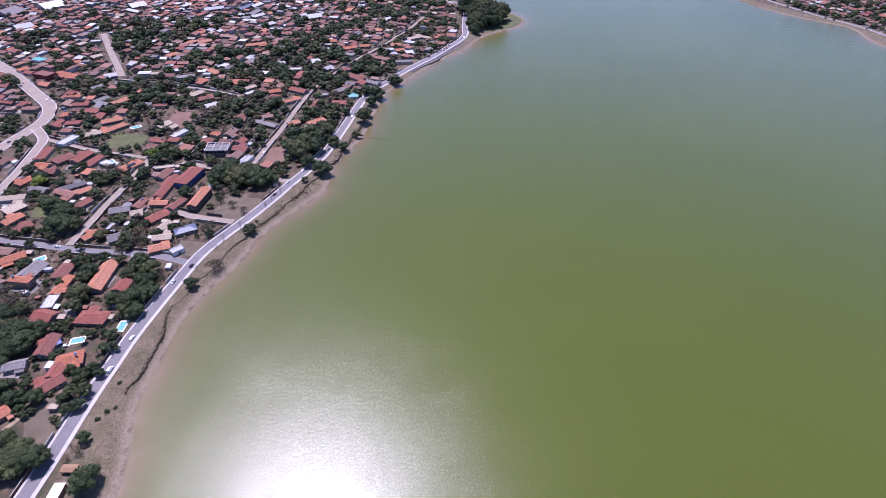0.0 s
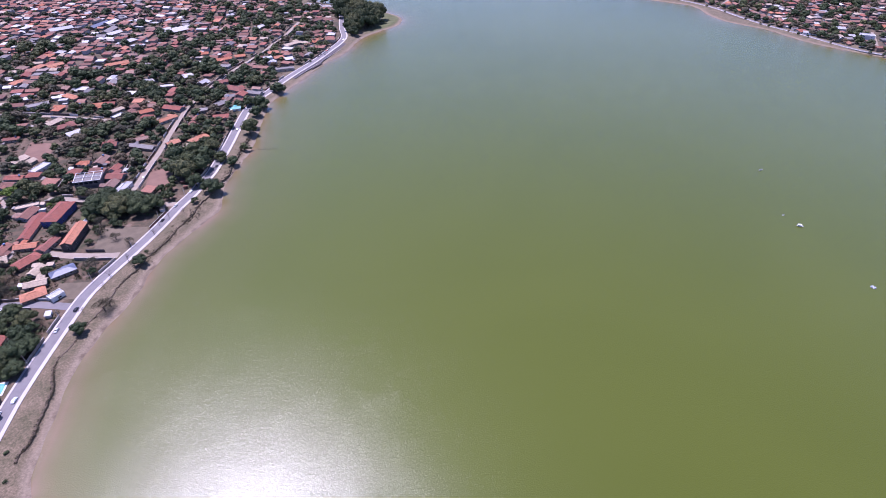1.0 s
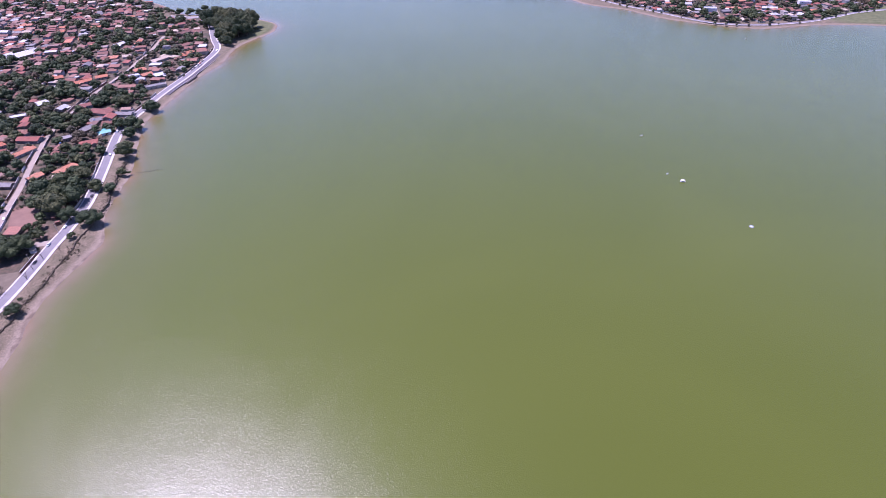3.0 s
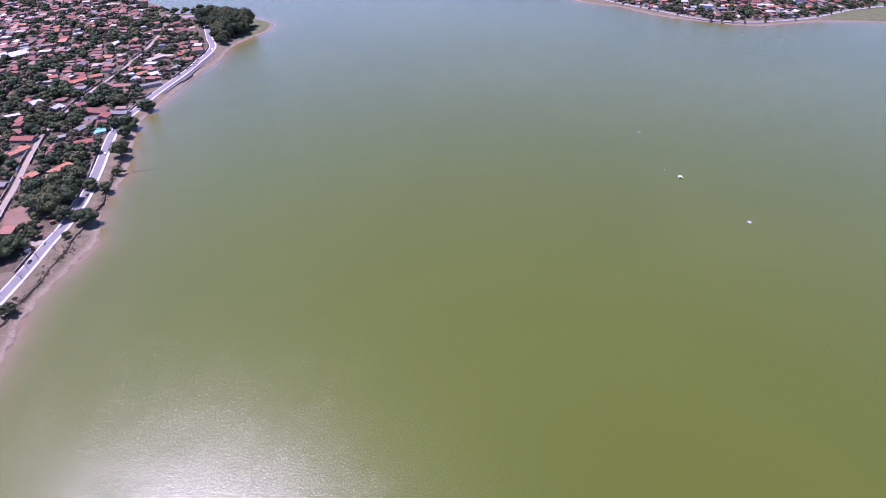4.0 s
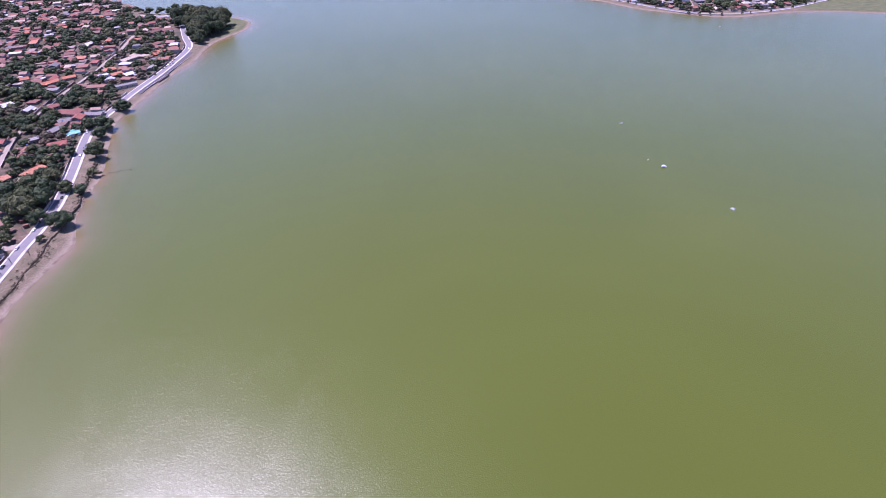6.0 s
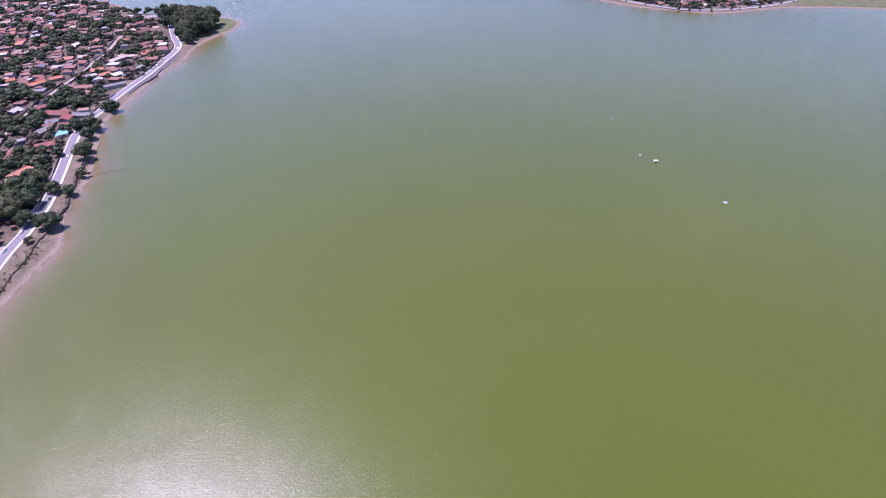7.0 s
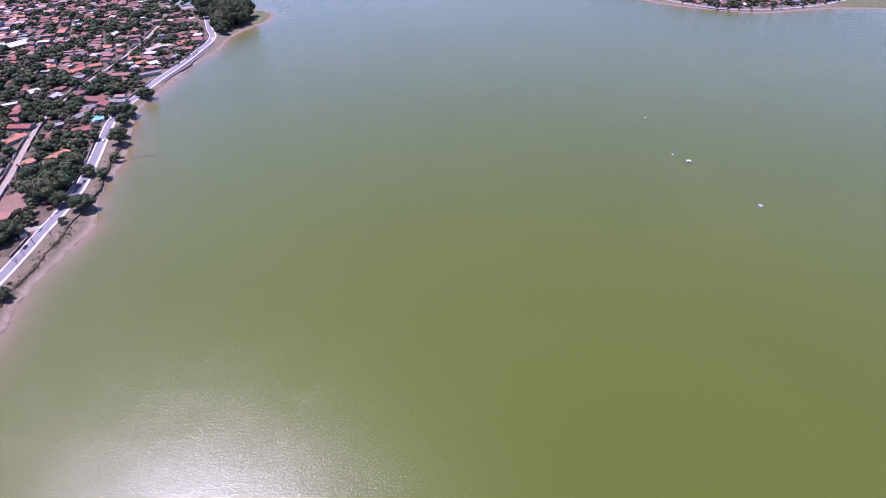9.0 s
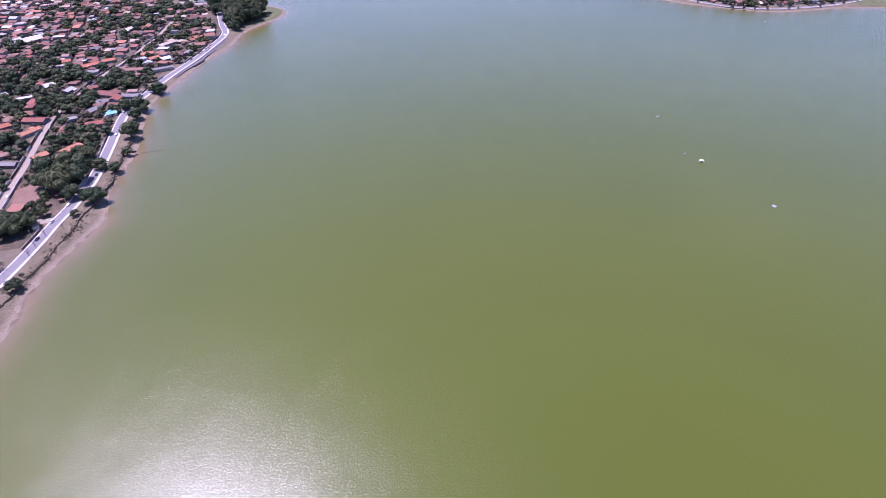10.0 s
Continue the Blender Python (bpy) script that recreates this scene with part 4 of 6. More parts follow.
put_house(-157, 1054, 18.0, 12.0, 0, "gable", "tile_orange")
put_house(-125, 840, 14.0, 9.0, 10, "gable", "tile_orange")
put_house(-570, 753, 20.0, 12.0, -20, "flat", "turquoise", "white")
put_house(-276, 682, 17.0, 11.0, 10, "hip", "tile_orange")
put_house(-205, 732, 18.0, 9.0, 5, "flat", "white_roof")
put_house(-725, 1044, 39.5, 35.0, 62, "gable", "white_roof", wing=False)
put_house(-769, 993, 39.0, 35.0, 83, "gable", "fibre", wing=False)
put_house(-691, 909, 25.3, 24.0, 55, "gable", "blue_roof", wing=False)
put_house(-239, 998, 44.1, 16.0, 37, "gable", "white_roof", wing=False)
put_house(-574, 1057, 28.6, 25.0, 51, "gable", "white_roof", wing=False)
put_house(-347, 1021, 34.4, 13.0, 80, "gable", "fibre", wing=False)
put_house(-373, 1060, 40.0, 12.0, 67, "gable", "blue_roof", wing=False)
put_house(-612, 870, 17.7, 8.0, 47, "flat", "white_roof", faces=2)
put_house(-611, 812, 13.0, 9.0, 60, "flat", "white_roof", faces=2)
put_house(-536, 840, 14.9, 10.0, 14, "flat", "white_roof", faces=2)
put_house(-500, 771, 14.4, 9.0, 47, "gable", "tile_cream", faces=2)
put_house(-513, 746, 9.0, 8.0, 35, "gable", "tile_orange", faces=2)
put_house(-568, 714, 14.0, 10.0, 56, "hip", "tile_orange", faces=2)
put_house(-441, 695, 14.0, 10.0, 30, "shed", "white_roof", faces=2)
put_house(-438, 654, 13.9, 9.0, 59, "gable", "fibre", faces=2)
put_house(-413, 615, 18.3, 9.0, 62, "gable", "fibre", faces=2)
put_house(-368, 717, 21.2, 12.0, 27, "flat", "white_roof", faces=2)
put_house(-343, 696, 24.2, 12.0, 23, "flat", "fibre", faces=2)
put_house(-315, 681, 17.2, 9.0, 73, "hip", "tile_orange", faces=2)
put_house(-308, 639, 17.6, 10.0, 60, "gable", "tile_cream", faces=2)
put_house(-291, 626, 18.4, 11.0, 31, "hip", "tile_red", faces=2)
put_house(-275, 603, 14.0, 9.0, 39, "shed", "white_roof", faces=2)
put_house(-483, 822, 11.5, 9.0, 32, "gable", "tile_red", faces=2)
put_house(-470, 798, 13.6, 9.0, 54, "hip", "tile_red", faces=2)
put_house(-392, 844, 19.0, 10.0, 68, "hip", "tile_orange", faces=2)
put_house(-373, 848, 19.9, 10.0, 39, "gable", "tile_orange", faces=2)
put_house(-396, 785, 17.8, 10.0, 49, "hip", "tile_orange", faces=2)
put_house(-561, 1019, 34.0, 10.0, -31, "gable", "white_roof", faces=2)
put_house(-427, 1044, 34.0, 14.0, 32, "gable", "blue_roof", faces=2)
put_house(-358, 1074, 27.9, 12.0, 70, "gable", "white_roof", faces=2)
put_house(-335, 1001, 25.1, 12.0, 53, "gable", "white_roof", faces=2)
put_house(-302, 945, 30.9, 10.0, 55, "shed", "white_roof", faces=2)
put_house(-260, 1004, 23.8, 12.0, 43, "gable", "white_roof", faces=2)
put_house(-232, 1010, 31.8, 14.0, 32, "gable", "white_roof", faces=2)
put_house(-189, 763, 21.4, 10.0, 30, "shed", "white_roof", faces=2)
put_house(-234, 753, 15.4, 9.0, 41, "gable", "white_roof", faces=2)
put_house(-163, 739, 13.4, 8.0, 61, "gable", "white_roof", faces=2)
put_house(-172, 823, 28.5, 9.0, 14, "flat", "white_roof", faces=2)
put_house(-146, 830, 20.6, 9.0, 19, "gable", "tile_orange", faces=2)
put_house(-121, 707, 27.1, 12.0, -36, "hip", "tile_red", faces=2)
put_house(-95, 687, 19.0, 8.0, -30, "gable", "fibre", faces=2)
put_house(-134, 658, 17.7, 10.0, 43, "gable", "fibre", faces=2)
put_house(-148, 643, 11.7, 10.0, 12, "flat", "fibre", faces=2)
put_house(-128, 620, 16.9, 9.0, 3, "hip", "tile_red", faces=2)
put_house(-214, 652, 14.6, 10.0, 25, "gable", "tile_orange", faces=2)
put_house(-242, 644, 14.3, 7.0, 54, "flat", "white_roof", faces=2)
put_house(-249, 662, 16.7, 8.0, 47, "gable", "tile_cream", faces=2)
put_house(-185, 656, 23.3, 10.0, -27, "gable", "tile_red", faces=2)
put_house(-190, 680, 14.1, 9.0, 48, "gable", "tile", faces=2)
put_house(-148, 547, 16.4, 8.0, 28, "hip", "tile_cream", faces=2)
put_house(-169, 559, 12.8, 8.0, 38, "gable", "tile_orange", faces=2)
put_house(-205, 575, 16.1, 8.0, 19, "gable", "tile", faces=2)
put_house(-310, 743, 17.3, 8.0, -21, "shed", "white_roof", faces=2)
put_house(-314, 718, 23.8, 9.0, -38, "hip", "tile_orange", faces=2)
put_house(-291, 838, 30.2, 10.0, 25, "gable", "tile_orange", faces=2)
put_house(-344, 876, 32.8, 9.0, -18, "gable", "tile", faces=2)
put_house(-264, 897, 34.0, 9.0, 33, "gable", "tile", faces=2)
put_house(-70, 823, 14.5, 9.0, 25, "gable", "tile_orange", faces=2)
put_house(-60, 771, 25.0, 9.0, 9, "flat", "fibre", faces=2)
put_house(-91, 783, 23.8, 9.0, -22, "gable", "tile", faces=2)
put_house(-52, 886, 28.0, 9.0, 36, "gable", "tile_cream", faces=2)
put_house(-38, 894, 28.4, 9.0, -38, "hip", "tile_cream", faces=2)
put_house(-14, 899, 23.3, 9.0, 36, "hip", "tile_orange", faces=2)
put_house(-75, 1028, 22.6, 10.0, 48, "gable", "white_roof", faces=2)
put_house(-107, 995, 21.3, 9.0, 48, "gable", "white_roof", faces=2)
put_house(-12, 1020, 28.6, 10.0, 36, "gable", "tile", faces=2)
put_house(-17, 942, 30.5, 10.0, 37, "hip", "tile", faces=2)
put_house(-359, 539, 28.1, 10.0, 57, "hip", "tile_orange", faces=2)
put_house(-299, 541, 15.2, 8.0, 61, "gable", "tile_cream", faces=2)
put_house(-410, 550, 15.1, 9.0, 8, "hip", "tile_red", faces=2)
put_house(-326, 459, 13.6, 8.0, -28, "flat", "white_roof", faces=2)
put_house(-385, 454, 13.9, 8.0, -12, "gable", "tile_orange", faces=2)
put_house(-335, 405, 22.4, 8.0, -23, "gable", "tile", faces=2)
put_house(-323, 409, 14.6, 8.0, 49, "gable", "tile_orange", faces=2)
put_house(-362, 410, 16.3, 8.0, -15, "gable", "fibre", faces=2)
put_house(-275, 380, 15.7, 9.0, 18, "gable", "fibre", faces=2)
put_house(-259, 376, 9.1, 8.0, 24, "gable", "tile_cream", faces=2)
put_house(-258, 342, 14.6, 10.0, 33, "gable", "fibre", faces=2)
put_house(-270, 356, 12.2, 4.0, 84, "flat", "white_roof", faces=2)
put_house(854, 734, 20, 13, -35, "flat", "white_roof", "white", 3, wing=False, faces=2)
put_house(859, 797, 22, 11, -35, "shed", "white_roof", "white", 1, wing=False, faces=2)
put_house(793, 781, 26, 8, -35, "gable", "white_roof", "white", 1, wing=False, faces=2)
put_house(916, 731, 16, 10, -35, "hip", "tile_orange", "white", 1, wing=False, faces=2)
put_house(977, 760, 24, 12, -35, "gable", "blue_roof", "white", 2, wing=False, faces=2)
put_house(970, 705, 26, 9, -35, "gable", "white_roof", "white", 1, wing=False, faces=2)
put_house(978, 730, 18, 10, -35, "hip", "tile_red", "white", 1, wing=False, faces=2)
put_house(1057, 701, 20, 12, -35, "flat", "white_roof", "white", 2, wing=False, faces=2)
put_house(951, 783, 26, 14, -35, "gable", "tile_orange", "white", 1, wing=False, faces=2)
# trees along the shore strip
put_tree(-174, 139, 6.5)
put_tree(-189, 163, 3.4)
put_tree(-179, 287, 4.5)
put_tree(-157, 354, 4.6)
put_tree(-117, 453, 8.2)
put_tree(-130, 436, 3.0)
put_tree(-104, 503, 5.2)
put_tree(-96, 533, 4.5)
put_tree(-93, 571, 9.5)
put_tree(-85, 645, 9.0)
put_tree(-89, 620, 7.5)
put_tree(-66, 691, 8.5)
put_tree(-91, 587, 7.0)
put_tree(-169, 305, 5.5, protos=DRY)
put_tree(-167, 310, 4.5, protos=DRY)
put_tree(-192, 152, 2.6, protos=DRY)
put_tree(-188, 156, 3.0, protos=DRY)
put(BUSH, -189, 176, 1.0)
put(BUSH, -189, 201, 0.9)
put(BUSH, -186, 181, 0.8)
put(BUSH, -183, 184, 0.6)
put(BUSH, -156, 369, 0.8)
put(BUSH, -90, 534, 1.4)
put(BUSH, -77, 731, 1.6)
put(BUSH, -25, 800, 1.3)
put(BARE, -175, 342, 1.3)
put(BARE, -166, 358, 1.2)
put(BARE, -148, 416, 1.4)
put(BARE, -153, 404, 1.2)
put(BARE, -137, 421, 1.2)
put(BARE, -155, 392, 1.4)
put(BARE, -125, 452, 1.0)
put(BARE, -190, 156, 0.9)
put(BARE, -182.5, 306, 0.9)
put(BARE, -176.5, 331, 1.0)
# trees of the gardens
put_tree(-205, 439, 10.1)
put_tree(-189, 431, 10.1)
put_tree(-172, 428, 9.0)
put_tree(-162, 434, 7.8)
put_tree(-202, 450, 9.0)
put_tree(-185, 445, 9.0)
put_tree(-156, 518, 11.2)
put_tree(-143, 525, 10.1)
put_tree(-144, 484, 11.2)
put_tree(-131, 497, 10.1)
put_tree(-126, 536, 9.0)
put_tree(-157, 496, 9.0)
put_tree(-133, 466, 6.7)
put_tree(-116, 513, 6.7)
put_tree(-144, 505, 10.1)
put_tree(-132, 519, 9.0)
put_tree(-194, 442, 9.0)
put_tree(-177, 438, 9.0)
put_tree(-209, 431, 7.8)
put_tree(-211, 286, 6.8)
put_tree(-210, 271, 7.6)
put_tree(-214, 302, 6.0)
put_tree(-225, 311, 6.0)
put_tree(-214, 268, 6.8)
put_tree(-205, 277, 6.0)
put_tree(-206, 260, 5.1)
put_tree(-251, 273, 6.8)
put_tree(-248, 261, 5.1)
put_tree(-257, 299, 6.0)
put_tree(-257, 291, 5.1)
put_tree(-271, 285, 3.4)
put_tree(-314, 369, 9.3)
put_tree(-308, 352, 9.3)
put_tree(-336, 384, 7.6)
put_tree(-302, 357, 6.8)
put_tree(-281, 488, 7.6)
put_tree(-269, 480, 7.6)
put_tree(-278, 470, 6.0)
put_tree(-270, 231, 8.5)
put_tree(-286, 248, 8.5)
put_tree(-267, 238, 6.8)
put_tree(-216, 152, 7.6)
put_tree(-207, 149, 6.8)
put_tree(-217, 146, 7.6)
put_tree(-203, 151, 4.2)
put_tree(-213, 192, 3.4)
put_tree(-214, 188, 3.4)
put_tree(-203, 184, 3.8)
put_tree(-234, 180, 2.9)
put_tree(-212, 175, 2.0)
put_tree(-211, 237, 4.2)
put_tree(-210, 226, 3.4)
put_tree(-205, 227, 3.4)
put_tree(-235, 222, 2.5)
put_tree(-227, 305, 5.1)
put_tree(-228, 295, 5.1)
put_tree(-225, 268, 5.1)
put_tree(-208, 181, 3.4)
put_tree(-290, 267, 7.6, protos=DRY)
put_tree(-300, 272, 6.8, protos=DRY)
put_tree(-275, 259, 6.0, protos=DRY)
put_tree(-242, 343, 6.0, protos=DRY)
put_tree(-242, 334, 5.1, protos=DRY)
put_tree(-264, 351, 5.1, protos=DRY)
put_tree(-245, 321, 5.1, protos=DRY)
put_tree(-258, 564, 6.0, protos=DRY)
put_tree(-276, 579, 6.0, protos=DRY)
put_tree(-242, 543, 5.1, protos=DRY)
put_tree(-171, 382, 4.2, protos=DRY)
put_tree(-183, 391, 4.2, protos=DRY)
put_tree(-196, 398, 4.2, protos=DRY)
put_tree(-381, 652, 6.8, protos=DRY)
put_tree(-301, 611, 6.8, protos=DRY)
put_tree(-263, 225, 8.0)
put_tree(-266, 219, 7.0)
put_tree(-258, 231, 6.0)
put_tree(-252, 192, 6.0)
put_tree(-241, 186, 5.0)
put_tree(-229, 187, 5.0)
put_tree(-211, 201, 4.0)
put_tree(-204, 193, 4.5)
put_tree(-208, 209, 4.0)
put_tree(-221, 209, 3.0)
put_tree(-240, 196, 3.5)
put_tree(-203, 206, 3.0)
put_tree(-213, 260, 5.0)
put_tree(-205, 257, 5.0)
put_tree(-259, 241, 5.0)
put_tree(-249, 243, 4.0)
put_tree(-227, 158, 6.0)
put_tree(-290, 479, 6.0, protos=BRIGHT)
put_tree(-368, 421, 6.0, protos=BRIGHT)
put(PALMS, -47, 907, 1.3)
put(PALMS, -37, 895, 1.2)
put(PALMS, -28, 915, 1.3)
put(PALMS, -18, 897, 1.2)
put(PALMS, -23, 875, 1.2)
put(PALMS, -8, 885, 1.2)
put(PALMS, -4, 913, 1.3)
put(PALMS, -31, 869, 1.1)
put(PALMS, -13, 855, 1.2)
put(PALMS, -227, 234, 1.0)
put(PALMS, -213, 223, 0.8)
put(PALMS, -209, 224, 0.8)
put(PALMS, -207, 216, 0.7)
put(PALMS, -211, 235, 0.8)
put(PALMS, -209, 239, 0.7)
put(PALMS, -301, 463, 0.8)
put(PALMS, -302, 452, 0.8)
put_tree(-368, 425, 5.1)
put_tree(-350, 422, 5.1)
put_tree(-344, 489, 5.1)
put_tree(-308, 436, 5.1)
put_tree(-290, 426, 5.1)
put_tree(-359, 399, 5.1)
put_tree(-382, 403, 5.1)
put_tree(-464, 649, 6.8)
put_tree(-371, 714, 7.6)
put_tree(-483, 877, 10.2)
put_tree(-468, 903, 10.2)
put_tree(-434, 912, 10.2)
put_tree(-413, 930, 10.2)
put_tree(-382, 949, 9.3)
put_tree(-494, 861, 10.2)
put_tree(-511, 860, 8.5)
put_tree(-272, 890, 8.5)
put_tree(-239, 793, 8.5)
put_tree(-225, 806, 8.5)
put_tree(-202, 794, 8.5)
put_tree(-159, 810, 7.6)
put_tree(-167, 784, 7.6)
put_tree(-113, 774, 7.6)
put_tree(-98, 751, 6.8)
put_tree(-116, 738, 6.8)
put_tree(-134, 704, 6.0)
put_tree(-91, 1003, 8.5)
put_tree(-103, 1022, 8.5)
put_tree(-28, 904, 6.8)
put_tree(-43, 844, 6.8)
put_tree(-155, 1038, 8.5)
put_tree(-72, 1024, 7.6)
put_tree(-0, 875, 5.1)
# larger trees further along the shore and inland
put_tree(-316, 1365, 8.0)
put_tree(-286, 1320, 8.0)
put_tree(-182, 1258, 6.9)
put_tree(-189, 1171, 7.4)
put_tree(-240, 1095, 7.8)
put_tree(-135, 1047, 8.0)
put_tree(-171, 1154, 8.0)
put_tree(-159, 1127, 7.1)
put_tree(-130, 1121, 8.0)
put_tree(-126, 1061, 8.0)
put_tree(-102, 1041, 8.0)
put_tree(-90, 1101, 8.0)
put_tree(-81, 1117, 8.0)
put_tree(-109, 966, 6.1)
put_tree(-136, 979, 7.7)
put_tree(-159, 981, 6.2)
put_tree(-146, 944, 6.0)
put_tree(-260, 980, 8.0)
put_tree(-245, 972, 7.8)
put_tree(-205, 898, 8.0)
put_tree(-193, 911, 8.0)
put_tree(-219, 932, 7.5)
put_tree(-177, 925, 8.0)
put_tree(-167, 934, 7.5)
put_tree(-123, 846, 5.4)
put_tree(-42, 1188, 8.0)
put_tree(-58, 1106, 8.0)
put_tree(-36, 1095, 8.0)
put_tree(-50, 1069, 8.0)
put_tree(-68, 1090, 8.0)
put_tree(-77, 1044, 6.6)
put_tree(-9, 1162, 7.2)
put_tree(10, 1161, 7.2)
put_tree(24, 1145, 8.0)
put_tree(36, 1168, 7.3)
put_tree(-31, 1006, 8.0)
put_tree(-17, 954, 6.7)
put_tree(-13, 1092, 7.6)
put_tree(-35, 899, 7.1)
put_tree(-41, 949, 6.0)
put_tree(-238, 877, 8.0)
put_tree(-219, 856, 8.0)
put_tree(-190, 854, 8.0)
put_tree(-167, 819, 8.0)
put_tree(-208, 775, 8.0)
put_tree(-235, 819, 8.0)
put_tree(-199, 748, 5.0)
put_tree(-182, 698, 8.0)
put_tree(-179, 675, 7.9)
put_tree(-172, 711, 5.9)
put_tree(-161, 688, 8.0)
put_tree(-154, 699, 6.9)
put_tree(-152, 779, 8.0)
put_tree(-141, 763, 7.4)
put_tree(-139, 681, 5.6)
put_tree(-167, 663, 4.4)
put_tree(-211, 695, 8.0)
put_tree(-222, 726, 8.0)
put_tree(-199, 671, 5.6)
put_tree(-123, 732, 7.1)
put_tree(-103, 725, 7.1)
put_tree(-94, 724, 7.6)
put_tree(-88, 737, 5.4)
put_tree(-101, 660, 6.5)
put_tree(-108, 646, 4.8)
put_tree(-89, 654, 5.4)
put_tree(-123, 653, 4.9)
put_tree(-147, 609, 6.1)
put_tree(-137, 596, 6.5)
put_tree(-129, 606, 5.0)
put_tree(-115, 590, 5.4)
put_tree(-203, 611, 7.3)
put_tree(-186, 590, 6.0)
put_tree(-196, 582, 5.0)
put_tree(-162, 592, 6.0)
put_tree(-152, 587, 6.5)
put_tree(-132, 577, 5.4)
put_tree(-125, 580, 5.4)
put_tree(-131, 545, 6.5)
put_tree(-126, 523, 4.5)
put_tree(-168, 539, 3.7)
put_tree(-137, 531, 5.5)
put_tree(-174, 521, 2.7)
put_tree(-189, 507, 3.6)
put_tree(-558, 671, 8.0)
put_tree(-543, 660, 6.8)
put_tree(-569, 940, 8.0)
put_tree(-621, 995, 8.0)
put_tree(-691, 979, 8.0)
put_tree(-661, 848, 8.0)
put_tree(-645, 858, 8.0)
put_tree(-437, 942, 8.0)
put_tree(-424, 960, 8.0)
put_tree(-396, 962, 8.0)
put_tree(-401, 927, 8.0)
put_tree(-483, 859, 8.0)
put_tree(-466, 869, 8.0)
put_tree(-440, 861, 8.0)
put_tree(-429, 877, 8.0)
put_tree(-450, 804, 8.0)
put_tree(-444, 773, 7.1)
put_tree(-527, 808, 6.0)
put_tree(-434, 667, 5.1)
put_tree(-408, 658, 6.2)
put_tree(-381, 665, 6.1)
put_tree(-396, 679, 6.3)
put_tree(-374, 694, 5.7)
put_tree(-347, 728, 6.5)
put_tree(-358, 721, 4.5)
put_tree(-421, 750, 6.8)
put_tree(-405, 744, 6.7)
put_tree(-540, 786, 8.0)
put_tree(-514, 727, 8.0)
put_tree(-518, 713, 7.0)
put_tree(-536, 728, 5.7)
put_tree(-481, 728, 6.2)
put_tree(-382, 640, 6.0)
put_tree(-363, 630, 7.1)
put_tree(-347, 624, 7.0)
put_tree(-329, 614, 6.8)
put_tree(-315, 611, 6.7)
put_tree(-306, 618, 5.0)
put_tree(-352, 589, 7.2)
put_tree(-349, 566, 7.1)
put_tree(-372, 597, 5.1)
put_tree(-332, 574, 5.4)
put_tree(-393, 556, 6.1)
put_tree(-394, 546, 4.4)
put_tree(-412, 563, 4.5)
put_tree(-384, 588, 4.5)
put_tree(-282, 568, 5.2)
put_tree(-255, 554, 6.0)
put_tree(-253, 577, 5.2)
put_tree(-556, 772, 6.7)
put_tree(-330, 760, 6.0)
put_tree(-299, 715, 5.0)
put_tree(-406, 820, 5.0)
put_tree(-371, 865, 6.0)
put_tree(-302, 933, 7.0)
put_tree(-301, 1044, 8.0)
put_tree(-250, 953, 8.0)
put_tree(-199, 890, 8.0)
put_tree(-184, 907, 8.0)
put_tree(-217, 845, 8.0)
put_tree(-194, 815, 8.0)
put_tree(-169, 793, 8.0)
put_tree(-249, 802, 8.0)
put_tree(-263, 817, 6.8)
put_tree(-224, 765, 8.0)
put_tree(-257, 763, 7.7)
put_tree(-258, 737, 7.5)
put_tree(-238, 729, 8.0)
put_tree(-218, 708, 8.0)
put_tree(-207, 684, 5.8)
put_tree(-212, 749, 6.9)
put_tree(-318, 785, 8.0)
put_tree(-302, 786, 8.0)
put_tree(-290, 800, 7.5)
put_tree(-323, 770, 6.0)
put_tree(-276, 727, 8.0)
put_tree(-273, 703, 5.5)
put_tree(-226, 629, 7.1)
put_tree(-227, 610, 5.9)
put_tree(-205, 604, 6.8)
put_tree(-201, 620, 5.3)
put_tree(-241, 611, 7.0)
put_tree(-245, 592, 5.8)
put_tree(-230, 555, 6.5)
put_tree(-244, 562, 4.5)
put_tree(-261, 554, 5.5)
put_tree(-164, 700, 8.0)
put_tree(-151, 670, 6.1)
put_tree(-176, 669, 5.0)
put_tree(-140, 691, 6.3)
put_tree(-117, 747, 7.9)
put_tree(-100, 734, 7.1)
put_tree(-98, 653, 7.1)
put_tree(-88, 663, 4.9)
put_tree(-81, 636, 4.7)
put_tree(-130, 599, 5.5)
put_tree(-125, 643, 3.8)
put_tree(-148, 582, 4.5)
put_tree(-73, 694, 5.1)
put_tree(-150, 959, 6.1)
put_tree(-132, 1016, 8.0)
put_tree(-106, 1057, 8.0)
put_tree(-112, 1009, 7.2)
put_tree(-321, 491, 3.9)
put_tree(-326, 487, 3.9)
put_tree(-269, 525, 4.9)
put_tree(-269, 510, 5.3)
put_tree(-313, 545, 5.1)
put_tree(-374, 432, 5.7)
put_tree(-352, 448, 4.3)
put_tree(-346, 453, 4.3)
put_tree(-322, 433, 5.5)
put_tree(-310, 429, 5.0)
put_tree(-315, 356, 7.0)
put_tree(-300, 352, 4.8)
put_tree(-305, 367, 4.5)
put_tree(-320, 344, 4.5)
put_tree(-334, 347, 3.7)
put_tree(-342, 343, 3.8)
put_tree(-309, 339, 4.4)
put_tree(-281, 419, 4.7)
put_tree(-274, 414, 3.9)
put_tree(-251, 357, 4.6)
put_tree(-255, 352, 3.4)
put_tree(-279, 360, 2.8)
put_tree(-284, 356, 2.0)
